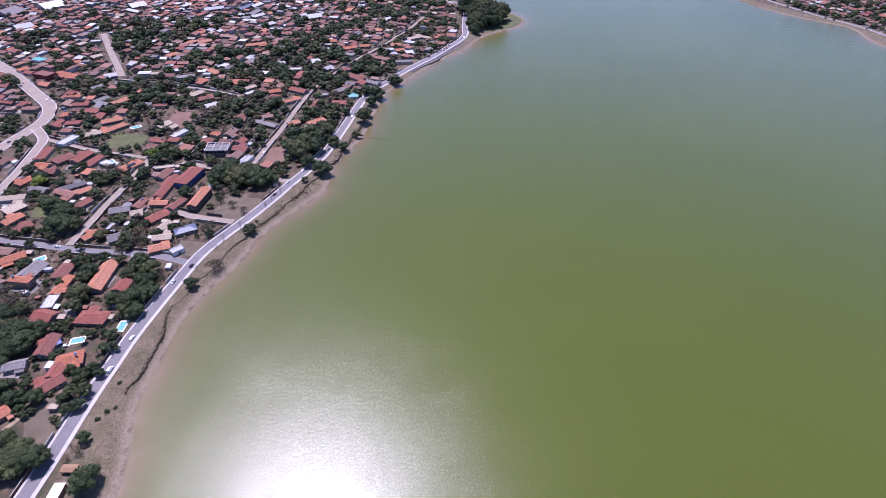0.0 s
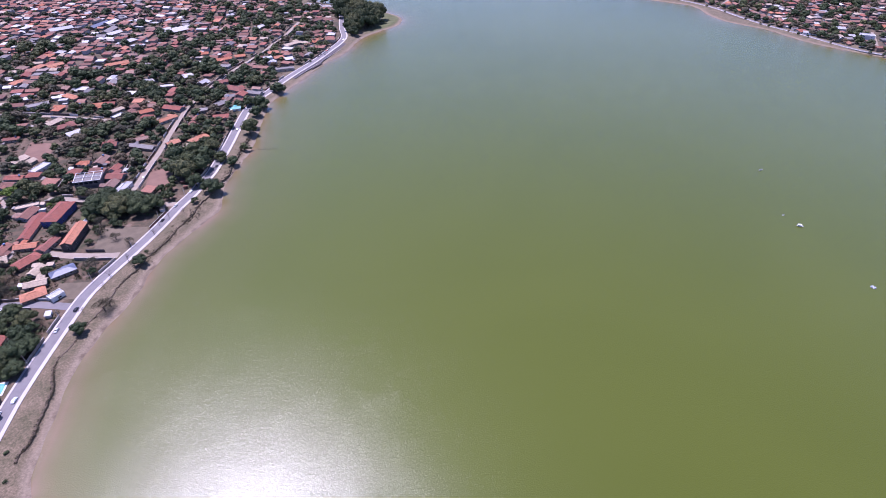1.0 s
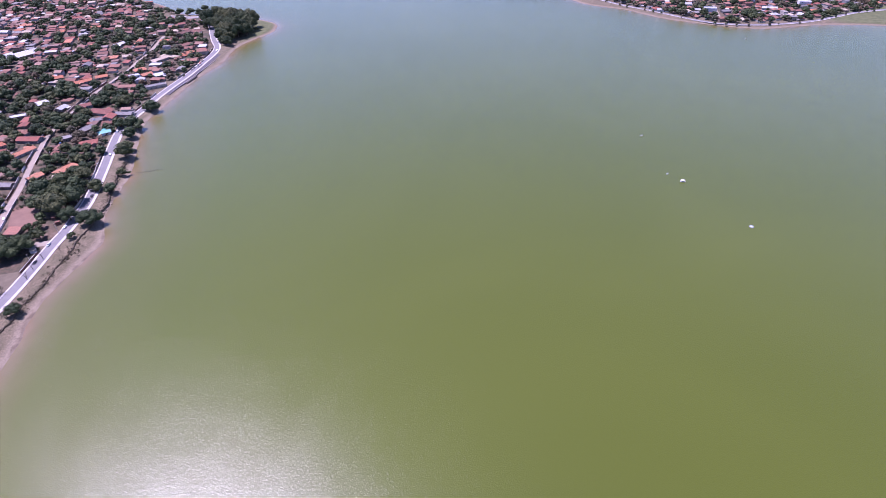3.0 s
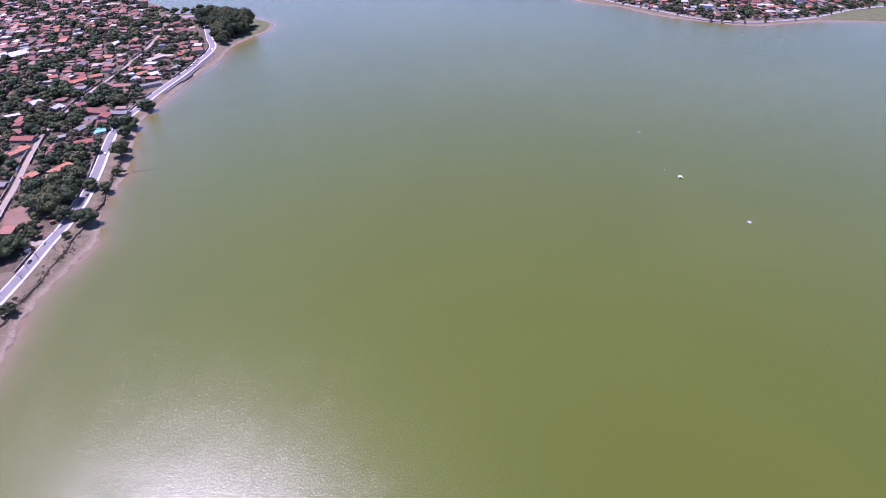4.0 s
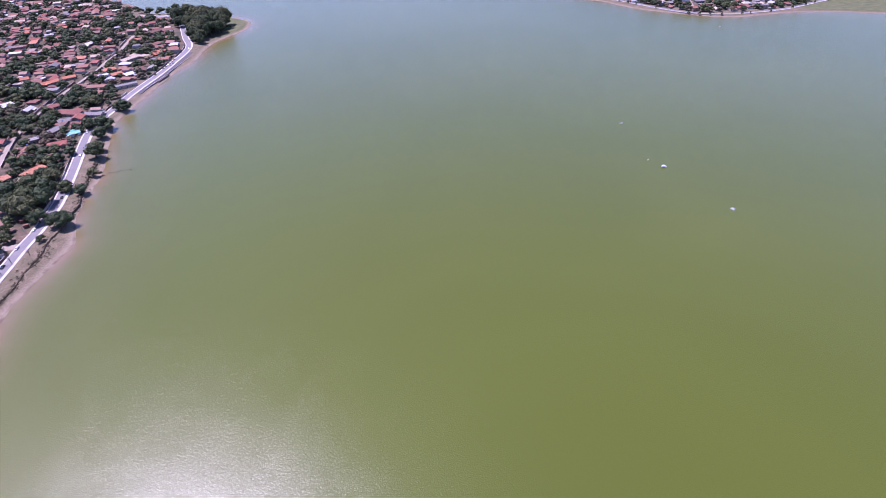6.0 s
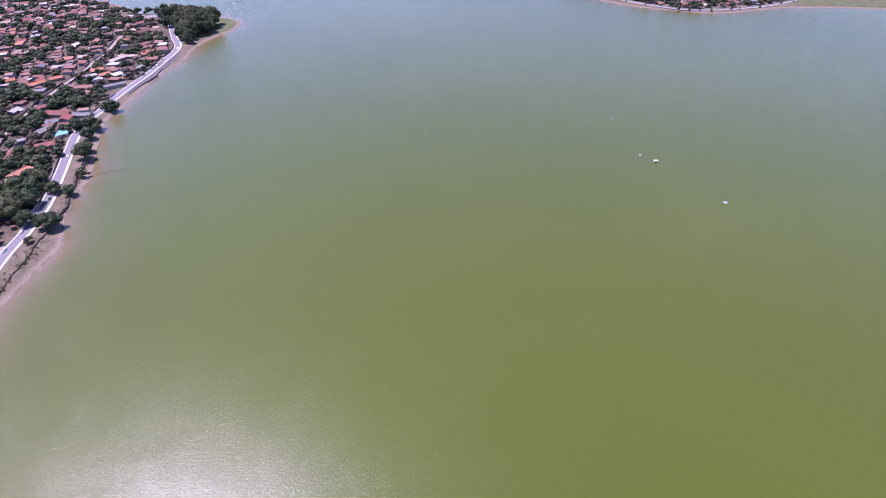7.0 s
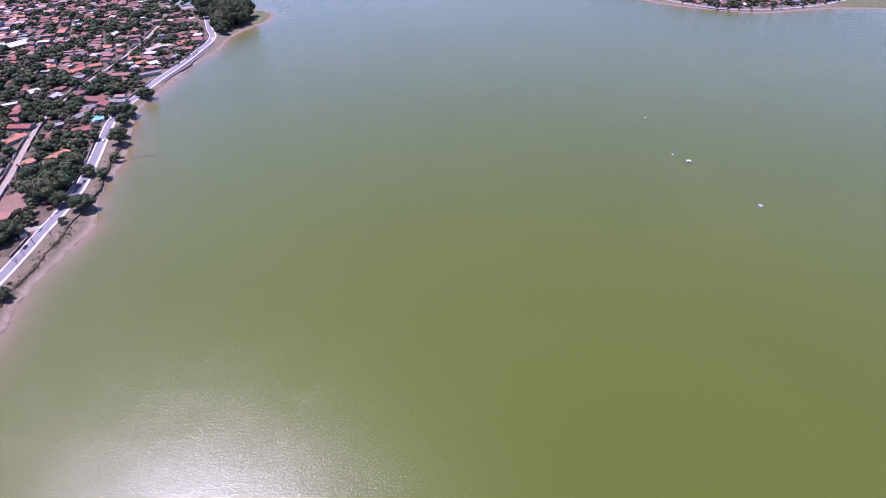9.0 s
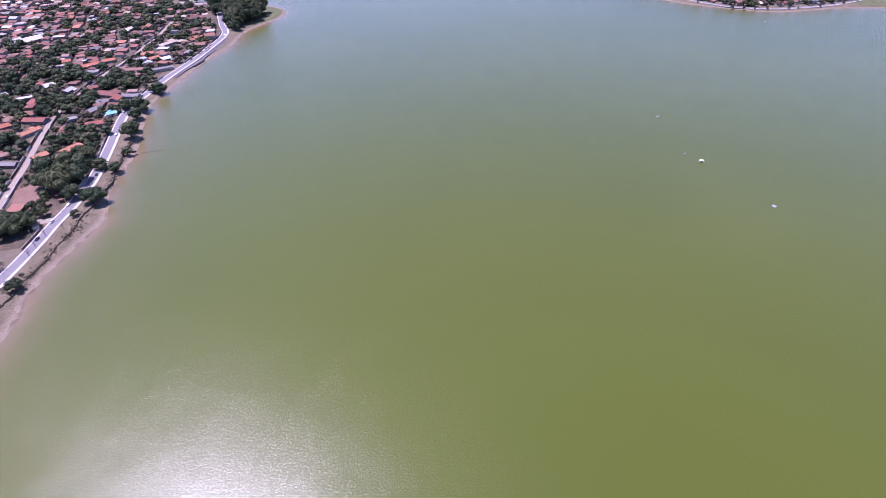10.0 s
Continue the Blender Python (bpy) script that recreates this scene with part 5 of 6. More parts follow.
put_tree(-277, 368, 2.0)
put_tree(-202, 389, 2.7)
put_tree(-201, 407, 2.8)
put_tree(-471, 530, 6.3)
put_tree(-472, 547, 7.0)
put_tree(-282, 260, 4.9)
put_tree(-278, 239, 6.1)
put_tree(-265, 234, 4.6)
put_tree(-257, 235, 3.3)
put_tree(-282, 286, 2.5)
put_tree(-275, 289, 2.5)
put_tree(-270, 309, 4.8)
put_tree(-261, 302, 3.6)
put_tree(-248, 269, 4.1)
put_tree(-243, 240, 2.9)
put_tree(-224, 238, 2.9)
put_tree(-251, 331, 3.7)
put_tree(-244, 329, 3.7)
put_tree(-321, 331, 3.6)
put_tree(-281, 328, 2.7)
put_tree(-230, 177, 2.6)
put_tree(-208, 172, 1.7)
put_tree(-214, 196, 2.9)
put_tree(-215, 206, 3.0)
put_tree(-211, 208, 2.9)
put_tree(-224, 192, 1.5)
put_tree(-248, 191, 3.1)
put_tree(-211, 143, 4.1)
TAKEN += [(-158, 417, 9), (-152, 404, 7), (-172, 410, 9)]
# open lots and lawns
yard([(-247, 191), (-226, 171), (-223, 164), (-202, 150), (-206, 181), (-220, 190)], "dry_lawn", "dry mown garden lawn behind a low wall")
TAKEN.append((-220, 174, 6))
yard([(-196, 369), (-159, 365), (-162, 405), (-198, 411)], "dry_lawn", "grey-brown dry empty lot with bare trees")
TAKEN.append((-179, 387, 22))
yard([(-208, 324), (-188, 321), (-185, 339), (-209, 342)], "dry_lawn", "dark dry grass lot inside a wall")
TAKEN.append((-198, 332, 12))
yard([(-179, 475), (-157, 470), (-159, 504), (-181, 508)], "red_earth", "bare reddish earth building lot")
TAKEN.append((-169, 489, 16))
yard([(-349, 497), (-313, 494), (-316, 527), (-355, 532)], "lawn", "yellowing grass field between houses")
TAKEN.append((-333, 513, 20))
yard([(-310, 553), (-284, 545), (-290, 587), (-316, 595)], "red_earth", "bare reddish earth field")
TAKEN.append((-300, 570, 18))
yard([(-219, 425), (-202, 420), (-210, 446), (-223, 448)], "lawn", "small green lawn beside a house")
TAKEN.append((-213, 435, 10))
yard([(-346, 370), (-327, 371), (-339, 388), (-352, 385)], "lawn", "small green garden lawn")
TAKEN.append((-341, 378, 9))
yard([(-284, 254), (-288, 244), (-302, 265), (-289, 262)], "dry_lawn", "dry scrubby lot under trees")
TAKEN.append((-291, 256, 6))
yard([(-364, 452), (-347, 447), (-351, 463), (-366, 468)], "patio", "paved yard between houses")
TAKEN.append((-357, 457, 8))
yard([(-226, 264), (-213, 260), (-213, 266), (-226, 271)], "patio", "pale paved terrace beside a house")
TAKEN.append((-219, 265, 6))
yard([(-251, 255), (-244, 254), (-255, 272), (-260, 266)], "patio", "pale paved yard beside a house")
TAKEN.append((-252, 262, 6))
# garden pools
place(pool(8.2, 4.0), -210, 247, 92)
TAKEN.append((-210, 247, 6))
place(pool(7.1, 4.0), -232, 234, 17)
TAKEN.append((-232, 234, 6))
place(pool(6.7, 5.0), -305, 315, 40)
TAKEN.append((-305, 315, 6))
place(pool(12.4, 6.0), -286, 535, 45)
TAKEN.append((-286, 535, 6))
place(pool(9.4, 5.0), -340, 547, 41)
TAKEN.append((-340, 547, 6))
place(pool(9.6, 5.0), -121, 646, 52)
TAKEN.append((-121, 646, 6))
place(pool(8.0, 6.0), -329, 467, 48)
TAKEN.append((-329, 467, 6))
place(pool(9.2, 4.0), -323, 462, 84)
TAKEN.append((-323, 462, 6))


# ---- single things near the shore road ----
def modern_house():
    """A large pale modern house with a framed glass roof."""
    ob = empty("modern_house", "large pale grey modern house with white roof frames", "house")
    bm = bmesh.new()
    box(bm, -11, 11, -7, 7, -0.6, 6.2)
    part("wall", bm, M["fibre"], ob)
    bm = bmesh.new()
    box(bm, -11.6, 11.6, -7.6, 7.6, 6.2, 6.5)
    part("roof", bm, M["fibre"], ob)
    for x in (-11, -3.5, 4, 11):
        bm = bmesh.new()
        slab(bm, [(x - 0.16, -7.6, 6.9), (x + 0.16, -7.6, 6.9), (x + 0.16, 7.6, 8.3), (x - 0.16, 7.6, 8.3)], 0.3)
        part("roof_beam", bm, M["white"], ob, "white roof beam")
    for y, z in ((-7.5, 6.9), (0, 7.6), (7.3, 8.3)):
        bm = bmesh.new()
        box(bm, -11.3, 11.3, y - 0.14, y + 0.14, z - 0.3, z + 0.03)
        part("roof_beam", bm, M["white"], ob, "white roof beam")
    for k in range(5):
        bm = bmesh.new()
        box(bm, -9 + k * 4 - 1.4, -9 + k * 4 + 1.4, -7.06, -6.98, 3.6, 5.6)
        part("window", bm, M["glass"], ob)
    return ob


place(modern_house(), -229, 490, 4)
TAKEN.append((-229, 490, 13))

kiosk = empty("kiosk", "lakeside kiosk with flat white sheet metal roof", "kiosk")
bm = bmesh.new()
box(bm, -2.6, 2.6, -6.5, 6.5, -0.6, 2.7)
part("wall", bm, M["brick_wall"], kiosk)
bm = bmesh.new()
slab(bm, [(-3.1, -7, 2.9), (2.6, -7, 3.1), (2.6, 7, 3.1), (-3.1, 7, 2.9)], 0.15)
part("roof", bm, M["white"], kiosk)
place(kiosk, -186, 131, 2)
TAKEN.append((-186, 131, 8))

pergola = empty("pergola", "brown thatched pergola beside the kiosk", "pergola")
bm = bmesh.new()
slab(bm, [(-5, -2.2, 2.3), (5, -2.2, 2.3), (4.6, 0, 3.1), (-4.6, 0, 3.1)], 0.25)
slab(bm, [(-4.6, 0, 3.1), (4.6, 0, 3.1), (5, 2.2, 2.3), (-5, 2.2, 2.3)], 0.25)
part("thatch", bm, plain("thatch", (0.22, 0.13, 0.075), 0.95, vary=0.4, scale=4), pergola)
for x in (-4.3, 4.3):
    for y in (-1.8, 1.8):
        bm = bmesh.new()
        box(bm, x - 0.1, x + 0.1, y - 0.1, y + 0.1, -0.4, 2.4)
        part("post", bm, M["wood"], pergola)
place(pergola, -186, 146, 0)

tarp = empty("canopy", "blue tarpaulin canopy on thin poles in a yard", "canopy")
bm = bmesh.new()
slab(bm, [(-4, -2.5, 2.3), (4, -2.5, 2.5), (4, 0, 3.0), (-4, 0, 2.8)], 0.04)
slab(bm, [(-4, 0, 2.8), (4, 0, 3.0), (4, 2.5, 2.4), (-4, 2.5, 2.3)], 0.04)
part("sheet", bm, M["tarp"], tarp)
for x in (-3.8, 3.8):
    for y in (-2.3, 2.3):
        bm = bmesh.new()
        box(bm, x - 0.05, x + 0.05, y - 0.05, y + 0.05, -0.3, 2.36)
        part("pole", bm, M["metal"], tarp)
place(tarp, -243, 229, 40)

path = ribbon("path", smooth([(-236, 168), (-232, 177), (-226, 183), (-217, 184), (-208, 177)], 1.5), 1.5, -1.5, LEVEL + 0.06, 0.2, M["sand_path"], "curved sandy garden path across a lawn", "path")

# the eroded earth step between promenade and beach
rng = np.random.default_rng(3)
line = smooth([(-183, 195), (-180, 225), (-183, 262), (-177, 290), (-167, 326), (-152, 362), (-138, 398), (-124, 430), (-114, 462), (-102, 512), (-94, 560)], 1.2)
line = line + rng.normal(size=line.shape) * 0.35 + np.stack([np.sin(np.arange(len(line)) * 0.21) * 0.9 + np.sin(np.arange(len(line)) * 0.083) * 1.2, np.zeros(len(line))], 1)
n = len(line)
hgt = (0.9 + 0.4 * np.sin(np.arange(n) * 0.07) + 0.3 * rng.random(n)) * np.interp(np.arange(n), [0, n * 0.3, n * 0.5, n], [0.4, 0.55, 1.15, 1.0])
t = np.gradient(line, axis=0)
t /= np.linalg.norm(t, axis=1)[:, None]
left = np.stack([-t[:, 1], t[:, 0]], 1)
rows = [(1.4, -0.15), (0.5, 0.45), (0.0, 0.75), (-0.3, 0.4), (-0.5, -0.4)]
v = [(*(line[i] + left[i] * o), LEVEL + (z if z < 0 else hgt[i] * z) - 0.1) for o, z in rows for i in range(n)]
f = [(k * n + i, (k + 1) * n + i, (k + 1) * n + i + 1, k * n + i + 1) for k in range(4) for i in range(n - 1)]
tagged(link_mesh("eroded_bank", v, f, M["earth_bank"]), "ragged eroded earth step along the lake beach", "bank", kind="structure")
lv, lf = [], []
for i in range(n):
    wide = np.interp(i, [0, n * 0.35, n * 0.5, n], [0.5, 0.7, 2.0, 1.6])
    if math.sin(i * 0.05) + math.sin(i * 0.173) + rng.uniform(-1, 1) > -0.3:
        x, y = line[i] + left[i] * rng.uniform(-1.3, 1.0) * wide
        q, idx = leaf_cloud(rng, [(x, y, LEVEL + 0.15, 0.8, 0.8, 0.55 + 0.25 * wide)], 22, 0.3)
        lf += [[a + len(lv) for a in k] for k in idx]
        lv += q
for i in range(int(n * 0.42), n):
    # taller bushes and weeds on both sides of the step
    for _ in range(2):
        if rng.random() < 0.5 + 0.4 * math.sin(i * 0.11):
            r = rng.uniform(0.35, 1.25)
            x, y = line[i] + left[i] * rng.normal() * 2.6
            q, idx = leaf_cloud(rng, [(x, y, LEVEL + 0.1, r, r * 0.8, r * 0.8)], int(7 + 9 * r), 0.16 + 0.2 * r)
            lf += [[a + len(lv) for a in k] for k in idx]
            lv += q
tagged(link_mesh("scrub", lv, lf, M["scrub"]), "low dry scrub growing along an eroded bank", "scrub", kind="stuff")

# retaining walls where the road runs close to the water
for a, b in (((-41, 747), (-8, 800)), ((-8, 802), (22, 853))):
    w = garden_wall(a, b, 0.5, "concrete", "concrete retaining wall between road and lake")
    w["kind"] = "structure"
ribbon("apron", ROAD[(ROAD[:, 1] > 735) & (ROAD[:, 1] < 885)], -0.05, -6.0, LEVEL + 0.03, 0.9, plain("weathered_stone", (0.055, 0.047, 0.052), 0.9, vary=0.3, scale=1.0), "grey stone apron between promenade and beach", "apron")
bm = bmesh.new()
box(bm, -13, 13, -1.6, 1.6, -1.2, 1.3)
deck = part("deck_wall", bm, M["dark_wall"], None)
tagged(deck, "dark concrete landing wall below the shore road", "wall", kind="structure")
place(deck, -17, 783, 58, 0.9)


# ---- cars ----
CARS = {k: (m, l, v) for k, m, l, v in (("van", "car_white", "white van driving on the shore road", True), ("white", "car_white", "white car on the shore road", False),
                                       ("black", "car_black", "black car on the shore road", False), ("silver", "car_silver", "silver car on the shore road", False), ("red", "car_red", "dark red car on the shore road", False))}
road_way = np.gradient(ROAD, axis=0)
made = {}


def on_road(key, y, off, back=False, x=None, turn=None):
    i = int(np.argmin(np.abs(ROAD[:, 1] - y)))
    w = road_way[i] / np.linalg.norm(road_way[i])
    p = ROAD[i] + np.array([-w[1], w[0]]) * off
    a = math.degrees(math.atan2(w[1], w[0])) + (180 if back else 0)
    if x is not None:
        p, a = (x, y), turn
    z = LEVEL + 0.10 if x is None else LEVEL
    if key not in made:
        made[key] = car(*CARS[key])
        place(made[key], p[0], p[1], a, z)
    else:
        twin(made[key], pose(p[0], p[1], z, 0, 0, a))


for key, y, off, back in (("van", 211, 4.0, False), ("white", 234, 4.3, False), ("silver", 291, 7.2, True), ("black", 307, 4.2, False), ("black", 409, 7.4, True), ("white", 228, 8.3, True),
                          ("silver", 430, 8.4, True), ("white", 452, 8.4, False), ("black", 500, 4.3, False), ("white", 585, 4.0, False), ("silver", 640, 7.3, True), ("black", 818, 8.2, False), ("black", 824, 8.2, False),
                          ("silver", 831, 8.2, False), ("black", 838, 8.2, False), ("red", 844, 8.2, False), ("black", 850, 8.2, False), ("black", 838, 3.4, False), ("black", 829, 3.4, False), ("white", 900, 4.0, False)):
    on_road(key, y, off, back)
on_road("white", 229, 0, x=-236, turn=10)
for x, y, a, k in ((-255, 318, 5, "white"), (-300, 330, 3, "silver"), (-430, 545, 70, "white"), (-447, 590, 70, "silver"), (-452, 505, 95, "black"), (-480, 617, 140, "white"), (-540, 668, 138, "black"), (-184, 492, 95, "white"), (-404, 470, 75, "black")):
    on_road(k, y, 0, x=x, turn=a)


# ---- utility poles on the town side of the road ----
def pole():
    ob = empty("utility_pole", "grey concrete utility pole with a wooden crossarm", "pole", "poles along the road")
    v, f = [], []
    limb(v, f, (0, 0, -0.5), (0, 0, 8.5), 0.17, 0.11, 8)
    link_mesh("mast", v, f, M["concrete"], ob)
    bm = bmesh.new()
    box(bm, -1.0, 1.0, -0.06, 0.06, 7.8, 7.95)
    part("crossarm", bm, M["wood"], ob)
    for x in (-0.85, 0.85):
        bm = bmesh.new()
        bmesh.ops.create_cone(bm, cap_ends=True, segments=8, radius1=0.06, radius2=0.04, depth=0.2, matrix=Matrix.Translation((x, 0, 8.05)))
        part("insulator", bm, M["dark_wall"], ob)
    return ob


first_pole = pole()
for k in range(18):
    i = int(np.argmin(np.abs(ROAD[:, 1] - (150 + 37 * k))))
    w = road_way[i] / np.linalg.norm(road_way[i])
    p = ROAD[i] + np.array([-w[1], w[0]]) * 9.9
    m = pose(p[0], p[1], LEVEL + 0.24, 0, 0, math.degrees(math.atan2(w[1], w[0])) - 90)
    if k == 0:
        first_pole.matrix_basis = m
    else:
        twin(first_pole, m)


# ---- on the lake ----
def boat(L, W, roof):
    ob = empty("boat", "small white moored boat" + (" with a flat sunshade" if roof else ""), "boat")
    bm = bmesh.new()
    rings = []
    for x, w, z0 in ((-L / 2, 0.75, 0.0), (-L * 0.2, 1.0, -0.05), (L * 0.2, 0.9, -0.05), (L / 2, 0.12, 0.2)):
        rings.append([bm.verts.new(p) for p in ((x, -W / 2 * w, 0.55), (x, -W / 2 * w * 0.6, z0 - 0.15), (x, W / 2 * w * 0.6, z0 - 0.15), (x, W / 2 * w, 0.55))])
    for a, b in zip(rings, rings[1:]):
        for i in range(4):
            bm.faces.new((a[i], a[(i + 1) % 4], b[(i + 1) % 4], b[i]))
    bm.faces.new(rings[0])
    bm.faces.new(rings[-1][::-1])
    part("hull", bm, M["white"], ob)
    bm = bmesh.new()
    box(bm, -L * 0.4, L * 0.25, -W * 0.3, W * 0.3, 0.55, 0.75)
    part("seat", bm, M["metal"], ob)
    if roof:
        bm = bmesh.new()
        slab(bm, [(-L * 0.42, -W * 0.5, 1.55), (L * 0.2, -W * 0.5, 1.55), (L * 0.2, W * 0.5, 1.65), (-L * 0.42, W * 0.5, 1.65)], 0.08)
        part("sunshade", bm, M["white"], ob)
        for x in (-L * 0.38, L * 0.16):
            for y in (-W * 0.42, W * 0.42):
                bm = bmesh.new()
                box(bm, x - 0.04, x + 0.04, y - 0.04, y + 0.04, 0.4, 1.55)
                part("post", bm, M["metal"], ob)
    return ob


place(boat(4.8, 2.2, True), 367.3, 298.8, -35, 0.0)
place(boat(2.8, 1.3, False), 365.1, 316.1, 20, 0.0)
place(boat(4.2, 1.5, False), 399.8, 390.6, 5, 0.0)
place(boat(3.4, 1.4, False), 788.6, 595.9, 0, 0.0)


def aerator():
    """A floating aerator: white hub with four blue-and-white floats in a cross."""
    ob = empty("floating_aerator", "floating aerator with blue and white floats in a cross", "aerator")
    bm = bmesh.new()
    bmesh.ops.create_cone(bm, cap_ends=True, segments=16, radius1=0.6, radius2=0.5, depth=0.7)
    part("hub", bm, M["white"], ob)
    for k in range(8):
        bm = bmesh.new()
        if k % 2:
            box(bm, 0.7, 1.9, -0.35, 0.35, -0.2, 0.35, 0.1)
        else:
            box(bm, 0.9, 1.7, -0.4, 0.4, -0.2, 0.3, 0.1)
        fl = part("float", bm, M["white"] if k % 2 else M["tarp"], ob, "white plastic float" if k % 2 else "blue plastic float")
        fl.matrix_basis = pose(0, 0, 0, 0, 0, 45 * k)
    return ob


place(aerator(), 362.8, 220.8, 10, 0.05)
for k in range(13):
    v, f = [], []
    limb(v, f, (0, 0, -1.5), (0.08, 0.03, 1.2 + 0.35 * math.sin(k * 2.1)), 0.2, 0.15, 7)
    post = link_mesh("mooring_post", v, f, M["deadwood"])
    tagged(post, "weathered wooden post standing in shallow water", "post", "old posts in the lake")
    place(post, -84 + 1.75 * k + 0.5 * math.sin(k * 3.3), 534 - 0.2 * k + 0.5 * math.cos(k * 5), 0, 0)

# ---- the wooded headland ----
wood = random.Random(17)
for k in range(130):
    x, y = wood.uniform(30, 100), wood.uniform(908, 1085)
    q = (np.array([x]), np.array([y]))
    if inland(*q)[0] > (21 if x > 62 else 12) and away(ROAD, *q)[0][0] > 7.0 and not taken(x, y, 2.2):
        put(BROAD, x, y, wood.uniform(1.3, 2.15) if y > 950 else wood.uniform(1.0, 1.5), 3.6, which=wood.choice((1, 2, 4)), tall=1.3)
edge = shifted(ROAD, -8.0)
for x, y in edge[(edge[:, 1] > 925) & (edge[:, 1] < 1080)][::3].tolist():
    if wood.random() < 0.6 and not taken(x, y, 1.5):
        put(BROAD, x, y, wood.uniform(0.8, 1.2), 3.0, which=wood.choice((1, 2, 4)))
for x, y in ((100, 985), (22, 1146), (4, 1149), (-14, 1166), (30, 1112), (-22, 1180), (-30, 1200)):
    put(BROAD, x, y, 1.0, 4.0)

# ---- garden walls along the streets ----
wr = random.Random(23)


def walls_along(line, off, step=18.0, gap=0.2, mats=("plaster", "plaster", "white", "dark_wall", "brick_wall"), keep=None):
    edge = shifted(line, off)
    run = np.concatenate([[0], np.cumsum(np.linalg.norm(np.diff(edge, axis=0), axis=1))])
    s = 0.0
    while s < run[-1] - 8:
        e = min(run[-1], s + wr.uniform(0.6, 1.3) * step)
        a = (np.interp(s, run, edge[:, 0]), np.interp(s, run, edge[:, 1]))
        b = (np.interp(e - 0.3, run, edge[:, 0]), np.interp(e - 0.3, run, edge[:, 1]))
        mx, my = (a[0] + b[0]) / 2, (a[1] + b[1]) / 2
        clear = all(away(l, np.array([a[0], mx, b[0]]), np.array([a[1], my, b[1]]))[0].min() > w / 2 + 0.4 or l is line for l, w in LINES)
        if wr.random() > gap and clear and (keep is None or keep(mx, my)):
            m = wr.choice(mats)
            garden_wall(a, b, wr.uniform(1.6, 2.5), m, {"plaster": "painted plaster garden wall with coping", "white": "white painted garden wall with coping", "dark_wall": "dark mossy rendered garden wall", "brick_wall": "bare red-brown brickwork garden wall"}[m])
        s = e + (4.0 if wr.random() < 0.3 else 0.0)


walls_along(ROAD, 11.2, 20, 0.12, ("dark_wall", "dark_wall", "brick_wall", "plaster"), keep=lambda x, y: 130 < y < 1000)
for pts, wid in STREETS.values():
    ln = smooth(pts, 6.0)
    for sgn in (1, -1):
        walls_along(ln, sgn * (wid / 2 + 1.7), 17, 0.25, keep=lambda x, y: y < 1000 and inland([x], [y])[0] > 12)

# ---- the rest of the town, lot by lot ----
fill = random.Random(41)
NEAR = []
for k in range(20):
    L, W = fill.uniform(9, 16), fill.uniform(6.5, 10.5)
    kind = fill.choice(("gable", "gable", "hip", "hip", "shed"))
    roof = fill.choice(("tile", "tile", "tile", "tile_orange", "tile_red", "fibre", "tile", "tile", "tile_red"))
    NEAR.append((house(L, W, kind, roof, "plaster", 2 if fill.random() < 0.15 else 1, 0, fill.choice(("", "", "", "", "", "tank", "tank", "tank", "panel")) if kind != "shed" else "", fill), max(L, W)))
used = set()


def drop_house(protos, x, y, turn):
    i = fill.randrange(len(protos))
    ob, size = protos[i]
    m = pose(x, y, LEVEL, 0, 0, turn) @ Matrix.Diagonal((fill.uniform(0.78, 1.22), fill.uniform(0.82, 1.12), fill.uniform(0.95, 1.1), 1.0))
    key = (id(protos), i)
    if key in used:
        twin(ob, m)
    else:
        used.add(key)
        ob.matrix_basis = m
    return size


cand = []
y = 128.0
while y < 1500:
    dense = y > 640
    sx, sy = (17.0, 16.0) if dense else (18.0, 17.5)
    x = 60.0
    while x > -900:
        cand.append((x + fill.uniform(-2.5, 2.5), y + fill.uniform(-2.5, 2.5)))
        x -= sx
    y += sy
y = 560.0
while y < 1420:
    x = 560.0
    while x < 1300:
        cand.append((x + fill.uniform(-3, 3), y + fill.uniform(-3, 3)))
        x += 19.0
    y += 18.0
C = np.array(cand)
D = inland(C[:, 0], C[:, 1])
clear = np.full(len(C), 1e9)
for l, w in LINES:
    near_d = away(l, C[:, 0], C[:, 1])[0] - w / 2
    clear = np.minimum(clear, near_d)
road_d, road_s = away(ROAD, C[:, 0], C[:, 1])
east_d, east_s = away(EAST_ROAD, C[:, 0], C[:, 1])
ROOFS = ("tile", "tile", "tile", "tile", "tile", "tile", "tile", "tile", "tile", "tile_orange", "tile_red", "tile_red", "fibre", "white_roof", "tile_cream")
BELTS = [(-142, 545, 26, 75), (-128, 660, 28, 65), (-488, 899, 86, 68), (-467, 806, 30, 33), (-326, 778, 49, 37), (-414, 663, 20, 44), (-369, 663, 23, 57), (-304, 659, 34, 34), (-324, 539, 15, 22), (-615, 840, 38, 47), (-192, 845, 61, 58), (-168, 700, 26, 33), (-109, 747, 26, 34), (-350, 640, 36, 34), (-247, 600, 26, 34), (-262, 552, 20, 20), (-417, 659, 42, 20), (-457, 663, 18, 26), (-487, 884, 70, 45), (-368, 688, 34, 26), (-285, 652, 22, 34), (-373, 598, 22, 14)]


def crowded(x, y, r):
    return taken(x, y, r) or any(abs(x - a) < r + c and abs(y - b) < r + c for a, b, c in GRID.get((int(x // 40), int(y // 40)), ()))


GRID = {}


def mark(x, y, r):
    for i in (-1, 0, 1):
        for k in (-1, 0, 1):
            GRID.setdefault((int(x // 40) + i, int(y // 40) + k), []).append((x, y, r))


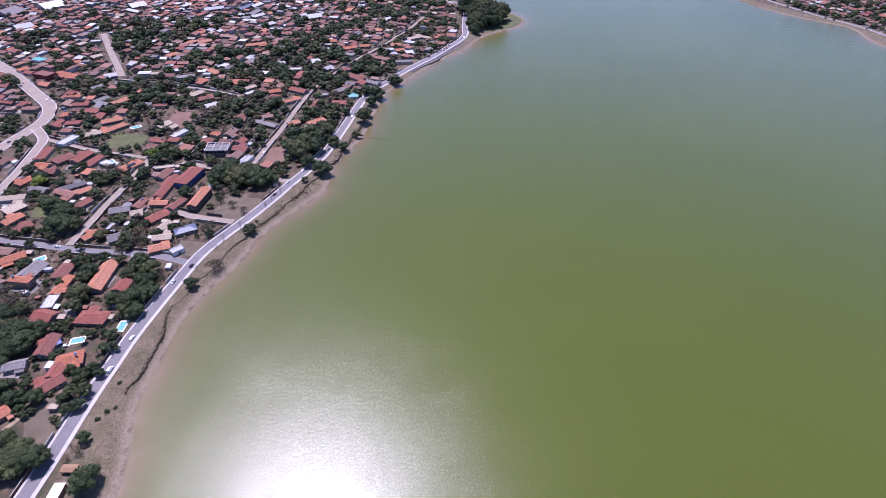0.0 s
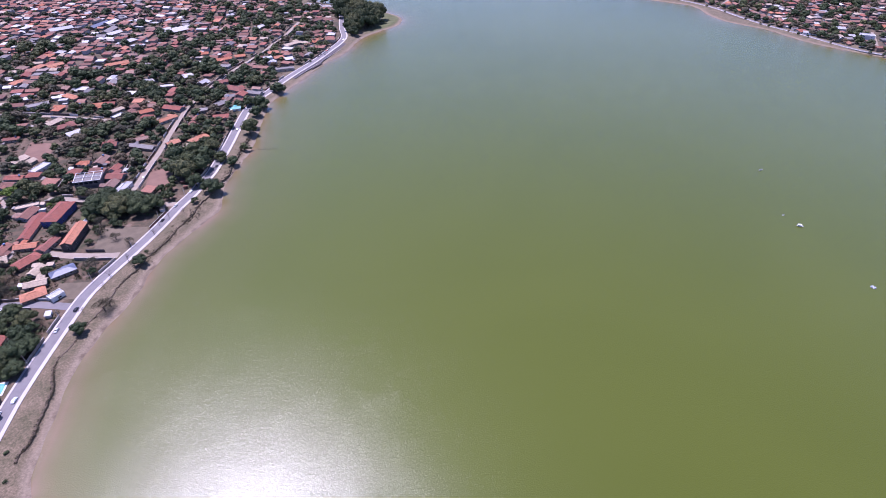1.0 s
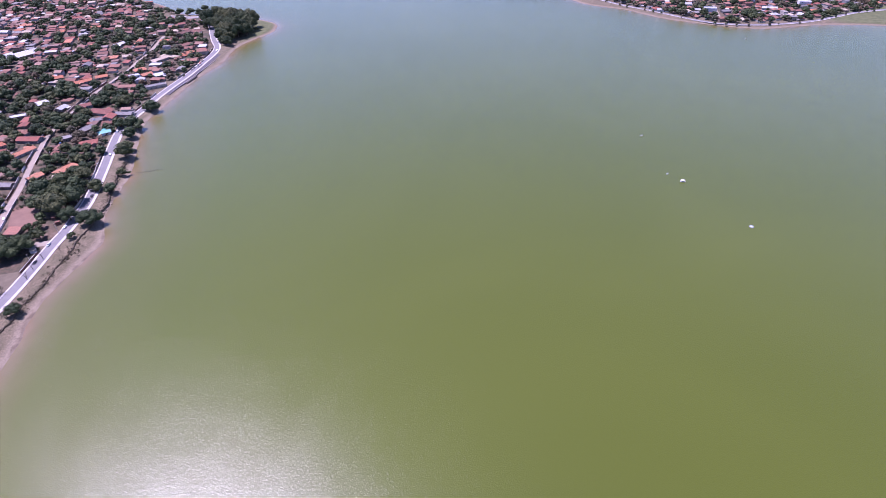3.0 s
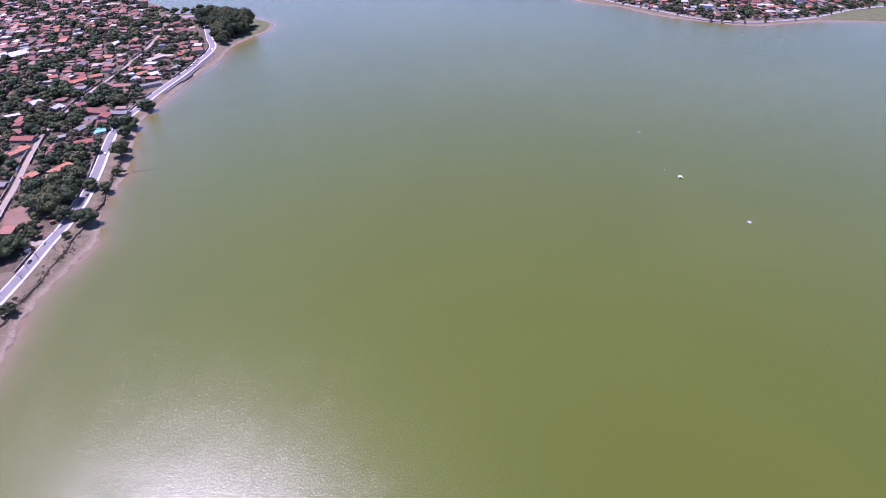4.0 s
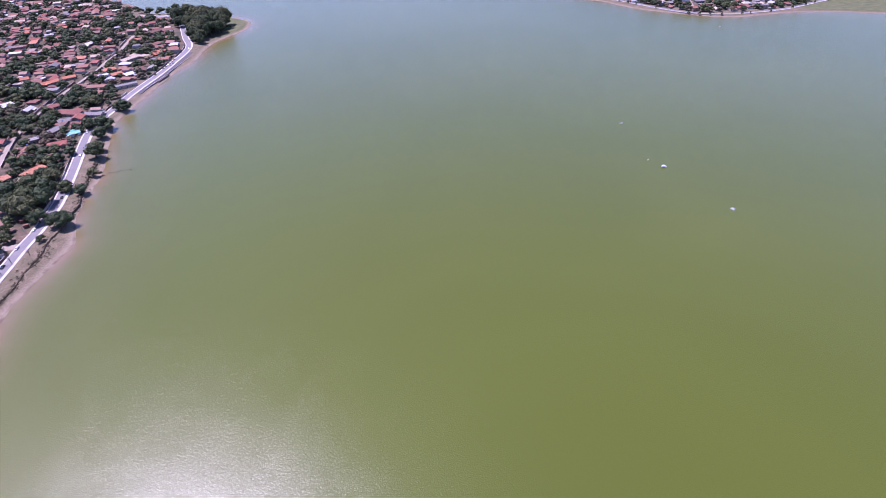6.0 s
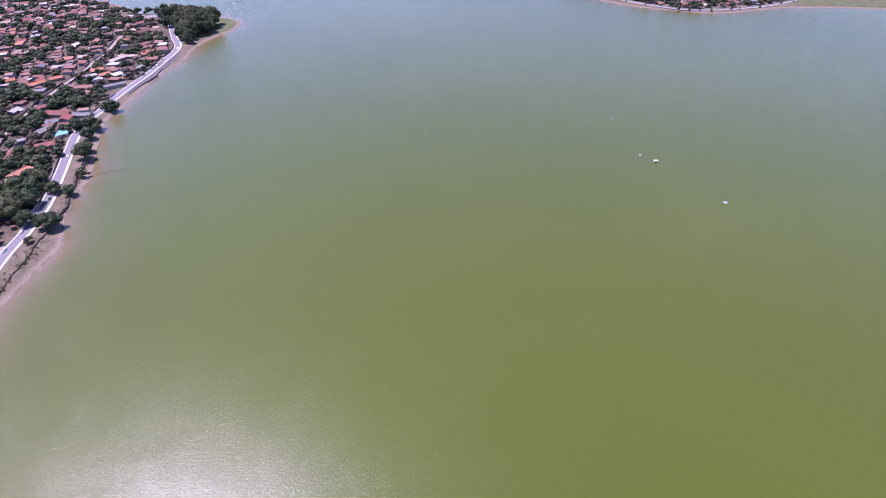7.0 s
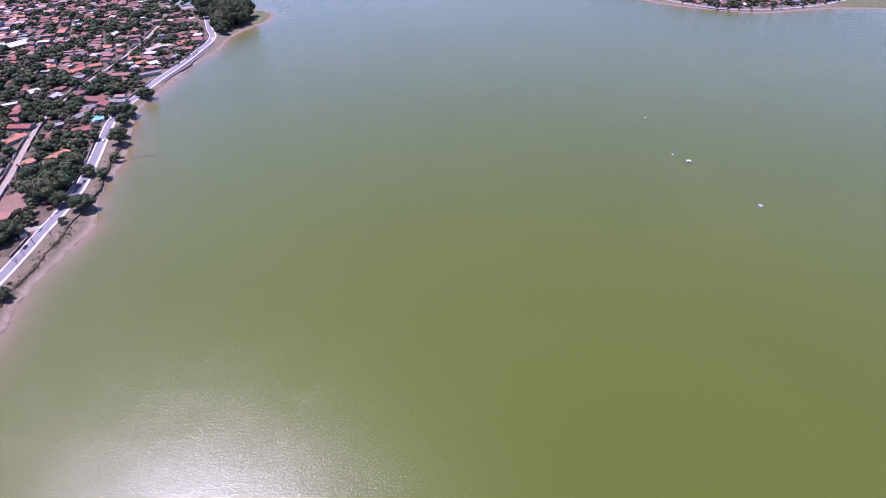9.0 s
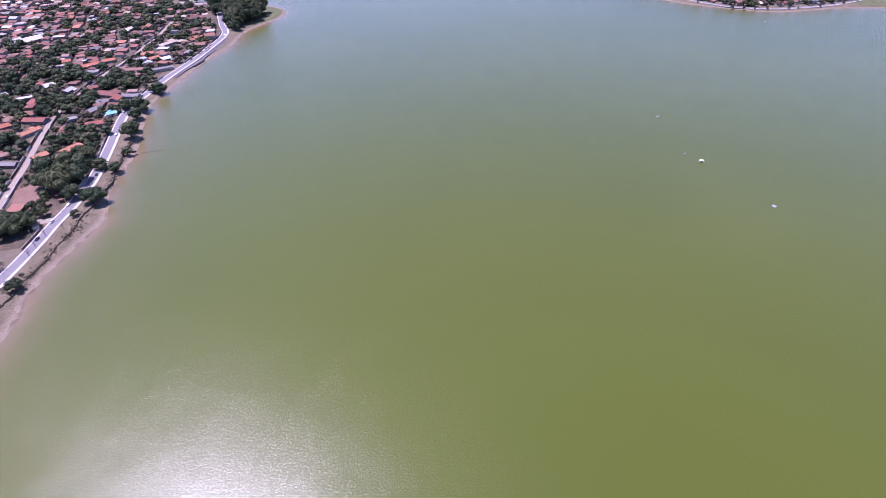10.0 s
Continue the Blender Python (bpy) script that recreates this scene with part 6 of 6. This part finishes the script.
def any_tree(x, y, R):
    """A tree as a thing of its own near the first stretch of shore, joined with the others further off."""
    mark(x, y, R * 0.62)
    u = fill.random()
    if x < 400 and y < SINGLE:
        put_tree(x, y, R * 0.85, protos=DRY if u < 0.2 else BRIGHT if u < 0.22 else None)
        TAKEN.pop()
    else:
        joined_tree(far_trees, fill, leaf_rng, x, y, R, "leaf_dry" if u < 0.28 else "leaf")


for (x, y), d, c, rs, es in zip(cand, D, clear, road_s, east_s):
    west = x < 400
    if d < (16 if west else 22) or c < 6.0 or (west and rs < 0 and y < 1120) or (not west and es < 0):
        continue
    if west and y < 235 and x > -320:
        continue
    if west and (x < -225 - 0.68 * (y - 120) or x * x + y * y > 1510 ** 2):
        continue
    if not west and (d > 430 or x * x + y * y > 1550 ** 2):
        continue
    # gardens with large trees near the lake, dense small lots further inland
    lush = west and d < 230 and y > 300
    grove = noise.noise(Vector((x * 0.011, y * 0.011, 3.0)))
    turn = 24 * noise.noise(Vector((x * 0.004, y * 0.004, 9.0))) + fill.choice((0, 90, 0, 90, 180)) + fill.uniform(-4, 4) - 12
    belt = west and any(((x - a) / e) ** 2 + ((y - b) / f) ** 2 < 1.1 for a, b, e, f in BELTS)
    p_house = (0.72 if lush else 0.92) - (0.5 if y < 880 else 0.22) * max(0.0, grove) if not belt else 0.62
    if not west:
        p_house = 0.6
    if fill.random() < p_house:
        if c < 8.0 or crowded(x, y, 5.5):
            continue
        mark(x, y, 5.5)
        if west and y < SINGLE_HOUSE:
            drop_house(NEAR, x, y, turn)
            if fill.random() < 0.55:
                s = fill.uniform(5, 7.5)
                a = radians(turn)
                q = [(x + 3 + s * (px * math.cos(a) - py * math.sin(a)), y + s * (px * math.sin(a) + py * math.cos(a))) for px, py in ((-1.3, -1), (1.3, -1), (1.3, 1), (-1.3, 1))]
                if min(away(l, np.array([p[0] for p in q]), np.array([p[1] for p in q]))[0].min() - w / 2 for l, w in LINES) > 1:
                    yard(q, "patio", "paved yard round a town house", 0.012 + 0.004 * fill.randrange(8))
        else:
            joined_house(far_houses, fill, x, y, turn, ROOFS)
    elif not crowded(x, y, 2.5):
        R = fill.uniform(5.5, 9.0) if belt else fill.uniform(5.0, 9.0) if not west else fill.uniform(4.5, 7.5) if lush else fill.uniform(4.0, 7.0) if grove > 0.0 else fill.uniform(3.0, 5.5)
        any_tree(x, y, R)
        for _ in range(fill.choice((0, 0, 1)) if (lush or grove > 0.1) and not belt else 1 if belt else 0):
            a = fill.uniform(0, 6.283)
            tx, ty = x + R * 1.15 * math.cos(a), y + R * 1.15 * math.sin(a)
            if inland([tx], [ty])[0] > 14 and not taken(tx, ty, 2.0) and min(away(l, np.array([tx]), np.array([ty]))[0][0] - w / 2 for l, w in LINES) > 3.5:
                any_tree(tx, ty, R * fill.uniform(0.65, 0.95))

# outbuildings and paved yards round the near houses
SHEDS = [shed(4.0, 3.0, "fibre", "plaster"), shed(3.2, 2.6, "tile", "brick_wall"), shed(5.0, 3.2, "white_roof", "white"), shed(4.5, 3.5, "tile_cream", "plaster")]
shed_used = set()
near_lots = [(a, b) for a, b, c in TAKEN if c > 4.0 and b < 520] + sorted({(a, b) for cell in GRID.values() for a, b, c in cell if c == 5.5 and b < 620 and a < 400})
for x, y in near_lots:
    for _ in range(2):
        a = fill.uniform(0, 6.283)
        sx, sy = x + fill.uniform(9, 12) * math.cos(a), y + fill.uniform(9, 12) * math.sin(a)
        q = (np.array([sx]), np.array([sy]))
        if fill.random() < 0.3 or inland(*q)[0] < 20 or min(away(l, *q)[0][0] - w / 2 for l, w in LINES) < 4.5 or away(ROAD, *q)[1][0] < 0 or taken(sx, sy, 2.6) or crowded(sx, sy, 2.4):
            continue
        mark(sx, sy, 2.4)
        k = fill.randrange(4)
        m = pose(sx, sy, LEVEL, 0, 0, fill.choice((0, 90, 180, 270)) + fill.uniform(-8, 8))
        if k in shed_used:
            twin(SHEDS[k], m)
        else:
            shed_used.add(k)
            SHEDS[k].matrix_basis = m
for a, b, c in list(TAKEN):
    if c > 4.5 and b < 520 and fill.random() < 0.6:
        s, t = fill.uniform(6, 8), fill.uniform(7, 9)
        q = [(a - s, b - t), (a + s, b - t), (a + s, b + t * 0.4), (a - s, b + t * 0.4)]
        if min(away(l, np.array([p[0] for p in q]), np.array([p[1] for p in q]))[0].min() - w / 2 for l, w in LINES) > 1.2 and inland([a + s], [b])[0] > 25:
            yard(q, "patio", "paved yard round a town house", 0.012 + 0.004 * fill.randrange(8))

# boundary walls between the near lots
for x, y, c in [q for cell in list(GRID.values()) for q in cell if q[2] == 5.5]:
    if x > 400 or y > 640 or fill.random() < 0.9:
        continue
    along = fill.random() < 0.5
    off = fill.choice((-9.0, 9.0))
    a, b = ((x - 9, y + off), (x + 9, y + off)) if along else ((x + off, y - 9), (x + off, y + 9))
    px, py = np.array([a[0], (a[0] + b[0]) / 2, b[0]]), np.array([a[1], (a[1] + b[1]) / 2, b[1]])
    if inland(px, py).min() > 16 and min(away(l, px, py)[0].min() - w / 2 for l, w in LINES) > 1.5 and not any(taken(qx, qy, 1.0) for qx, qy in zip(px, py)):
        m = fill.choice(("dark_wall", "dark_wall", "brick_wall", "plaster"))
        garden_wall(a, b, fill.uniform(1.7, 2.3), m, {"plaster": "painted plaster wall between two lots", "dark_wall": "dark mossy rendered wall between two lots", "brick_wall": "bare red-brown brickwork wall between two lots"}[m])

# trees in the gaps between houses
tries = []
for k in range(8500):
    if fill.random() < 0.76:
        y = fill.uniform(130, 1400)
        x = fill.uniform(-225 - 0.68 * (y - 120), 30)
    else:
        x, y = fill.uniform(600, 1280), fill.uniform(560, 1380)
    tries.append((x, y))
C = np.array(tries)
D = inland(C[:, 0], C[:, 1])
clear = np.full(len(C), 1e9)
for l, w in LINES:
    clear = np.minimum(clear, away(l, C[:, 0], C[:, 1])[0] - w / 2)
road_s, east_s = away(ROAD, C[:, 0], C[:, 1])[1], away(EAST_ROAD, C[:, 0], C[:, 1])[1]
singles = 0
for (x, y), d, c, rs, es in zip(tries, D, clear, road_s, east_s):
    west = x < 400
    if west and y < 235 and x > -226:
        continue
    if d < 16 or d > 430 + 600 * west or (west and rs < 0 and y < 1120) or (not west and es < 0) or x * x + y * y > 1540 ** 2:
        continue
    lush = (west and d < 230 and y > 300) or not west
    R = fill.uniform(2.6, 6.5) if lush else fill.uniform(2.0, 4.0)
    if c < R * 0.55 + 1.0 or crowded(x, y, R * 0.55):
        continue
    if not lush and fill.random() < 0.35:
        continue
    if west and y < SINGLE and y > 240:
        singles += 1
        if singles > 125:
            continue
    any_tree(x, y, R)
# trees on both sides of the far road
for x, y in EAST_ROAD[::2]:
    if 560 < y < 1150 and fill.random() < 0.8:
        any_tree(x + fill.uniform(6, 12), y + fill.uniform(4, 12), fill.uniform(4.5, 8.0))
    if 560 < y < 1150 and fill.random() < 0.6:
        any_tree(x - fill.uniform(8, 10), y - fill.uniform(5, 7), fill.uniform(1.8, 2.8))
# low shrubs and rank weeds in the gardens
shrub = random.Random(71)
shrubs = Joined()
tries = np.array([(shrub.uniform(-560, 20), 235 + 620 * shrub.random() ** 1.25) for _ in range(9000)] + [(shrub.uniform(-420, -90), shrub.uniform(235, 540)) for _ in range(5000)])
D = inland(tries[:, 0], tries[:, 1])
clear = np.full(len(tries), 1e9)
for l, w in LINES:
    clear = np.minimum(clear, away(l, tries[:, 0], tries[:, 1])[0] - w / 2)
side = away(ROAD, tries[:, 0], tries[:, 1])[1]
for (x, y), d, c, rs in zip(tries.tolist(), D, clear, side):
    r = shrub.uniform(0.7, 2.1)
    if d < 16 or rs < 0 or c < r + 0.6 or x < -225 - 0.68 * (y - 120) or taken(x, y, 0.6) or any(abs(x - a) < r + e - 0.6 and abs(y - b) < r + e - 0.6 for a, b, e in GRID.get((int(x // 40), int(y // 40)), ())):
        continue
    if noise.noise(Vector((x * 0.03, y * 0.03, 5.0))) < -0.25:
        continue
    lobes = [(x, y, LEVEL + r * 0.35, r, r * shrub.uniform(0.6, 1.0), r * 0.75), (x + r * shrub.uniform(-0.9, 0.9), y + r * shrub.uniform(-0.9, 0.9), LEVEL + r * 0.25, r * 0.6, r * 0.6, r * 0.5)]
    lv, lf = leaf_cloud(leaf_rng, lobes, 14 + int(7 * r), 0.30 + 0.12 * r)
    shrubs.add(lv, lf, shrub.choice(("leaf", "leaf", "leaf_dry", "scrub", "scrub")), shrub.random())
shrubs.make("garden_shrubs", "low green and dry brown shrubs in the gardens", "shrubs")
far_houses.make("far_houses", "dense far quarters of low tile-roofed houses", "houses")
far_trees.make("far_trees", "dark green trees between the far houses", "trees")
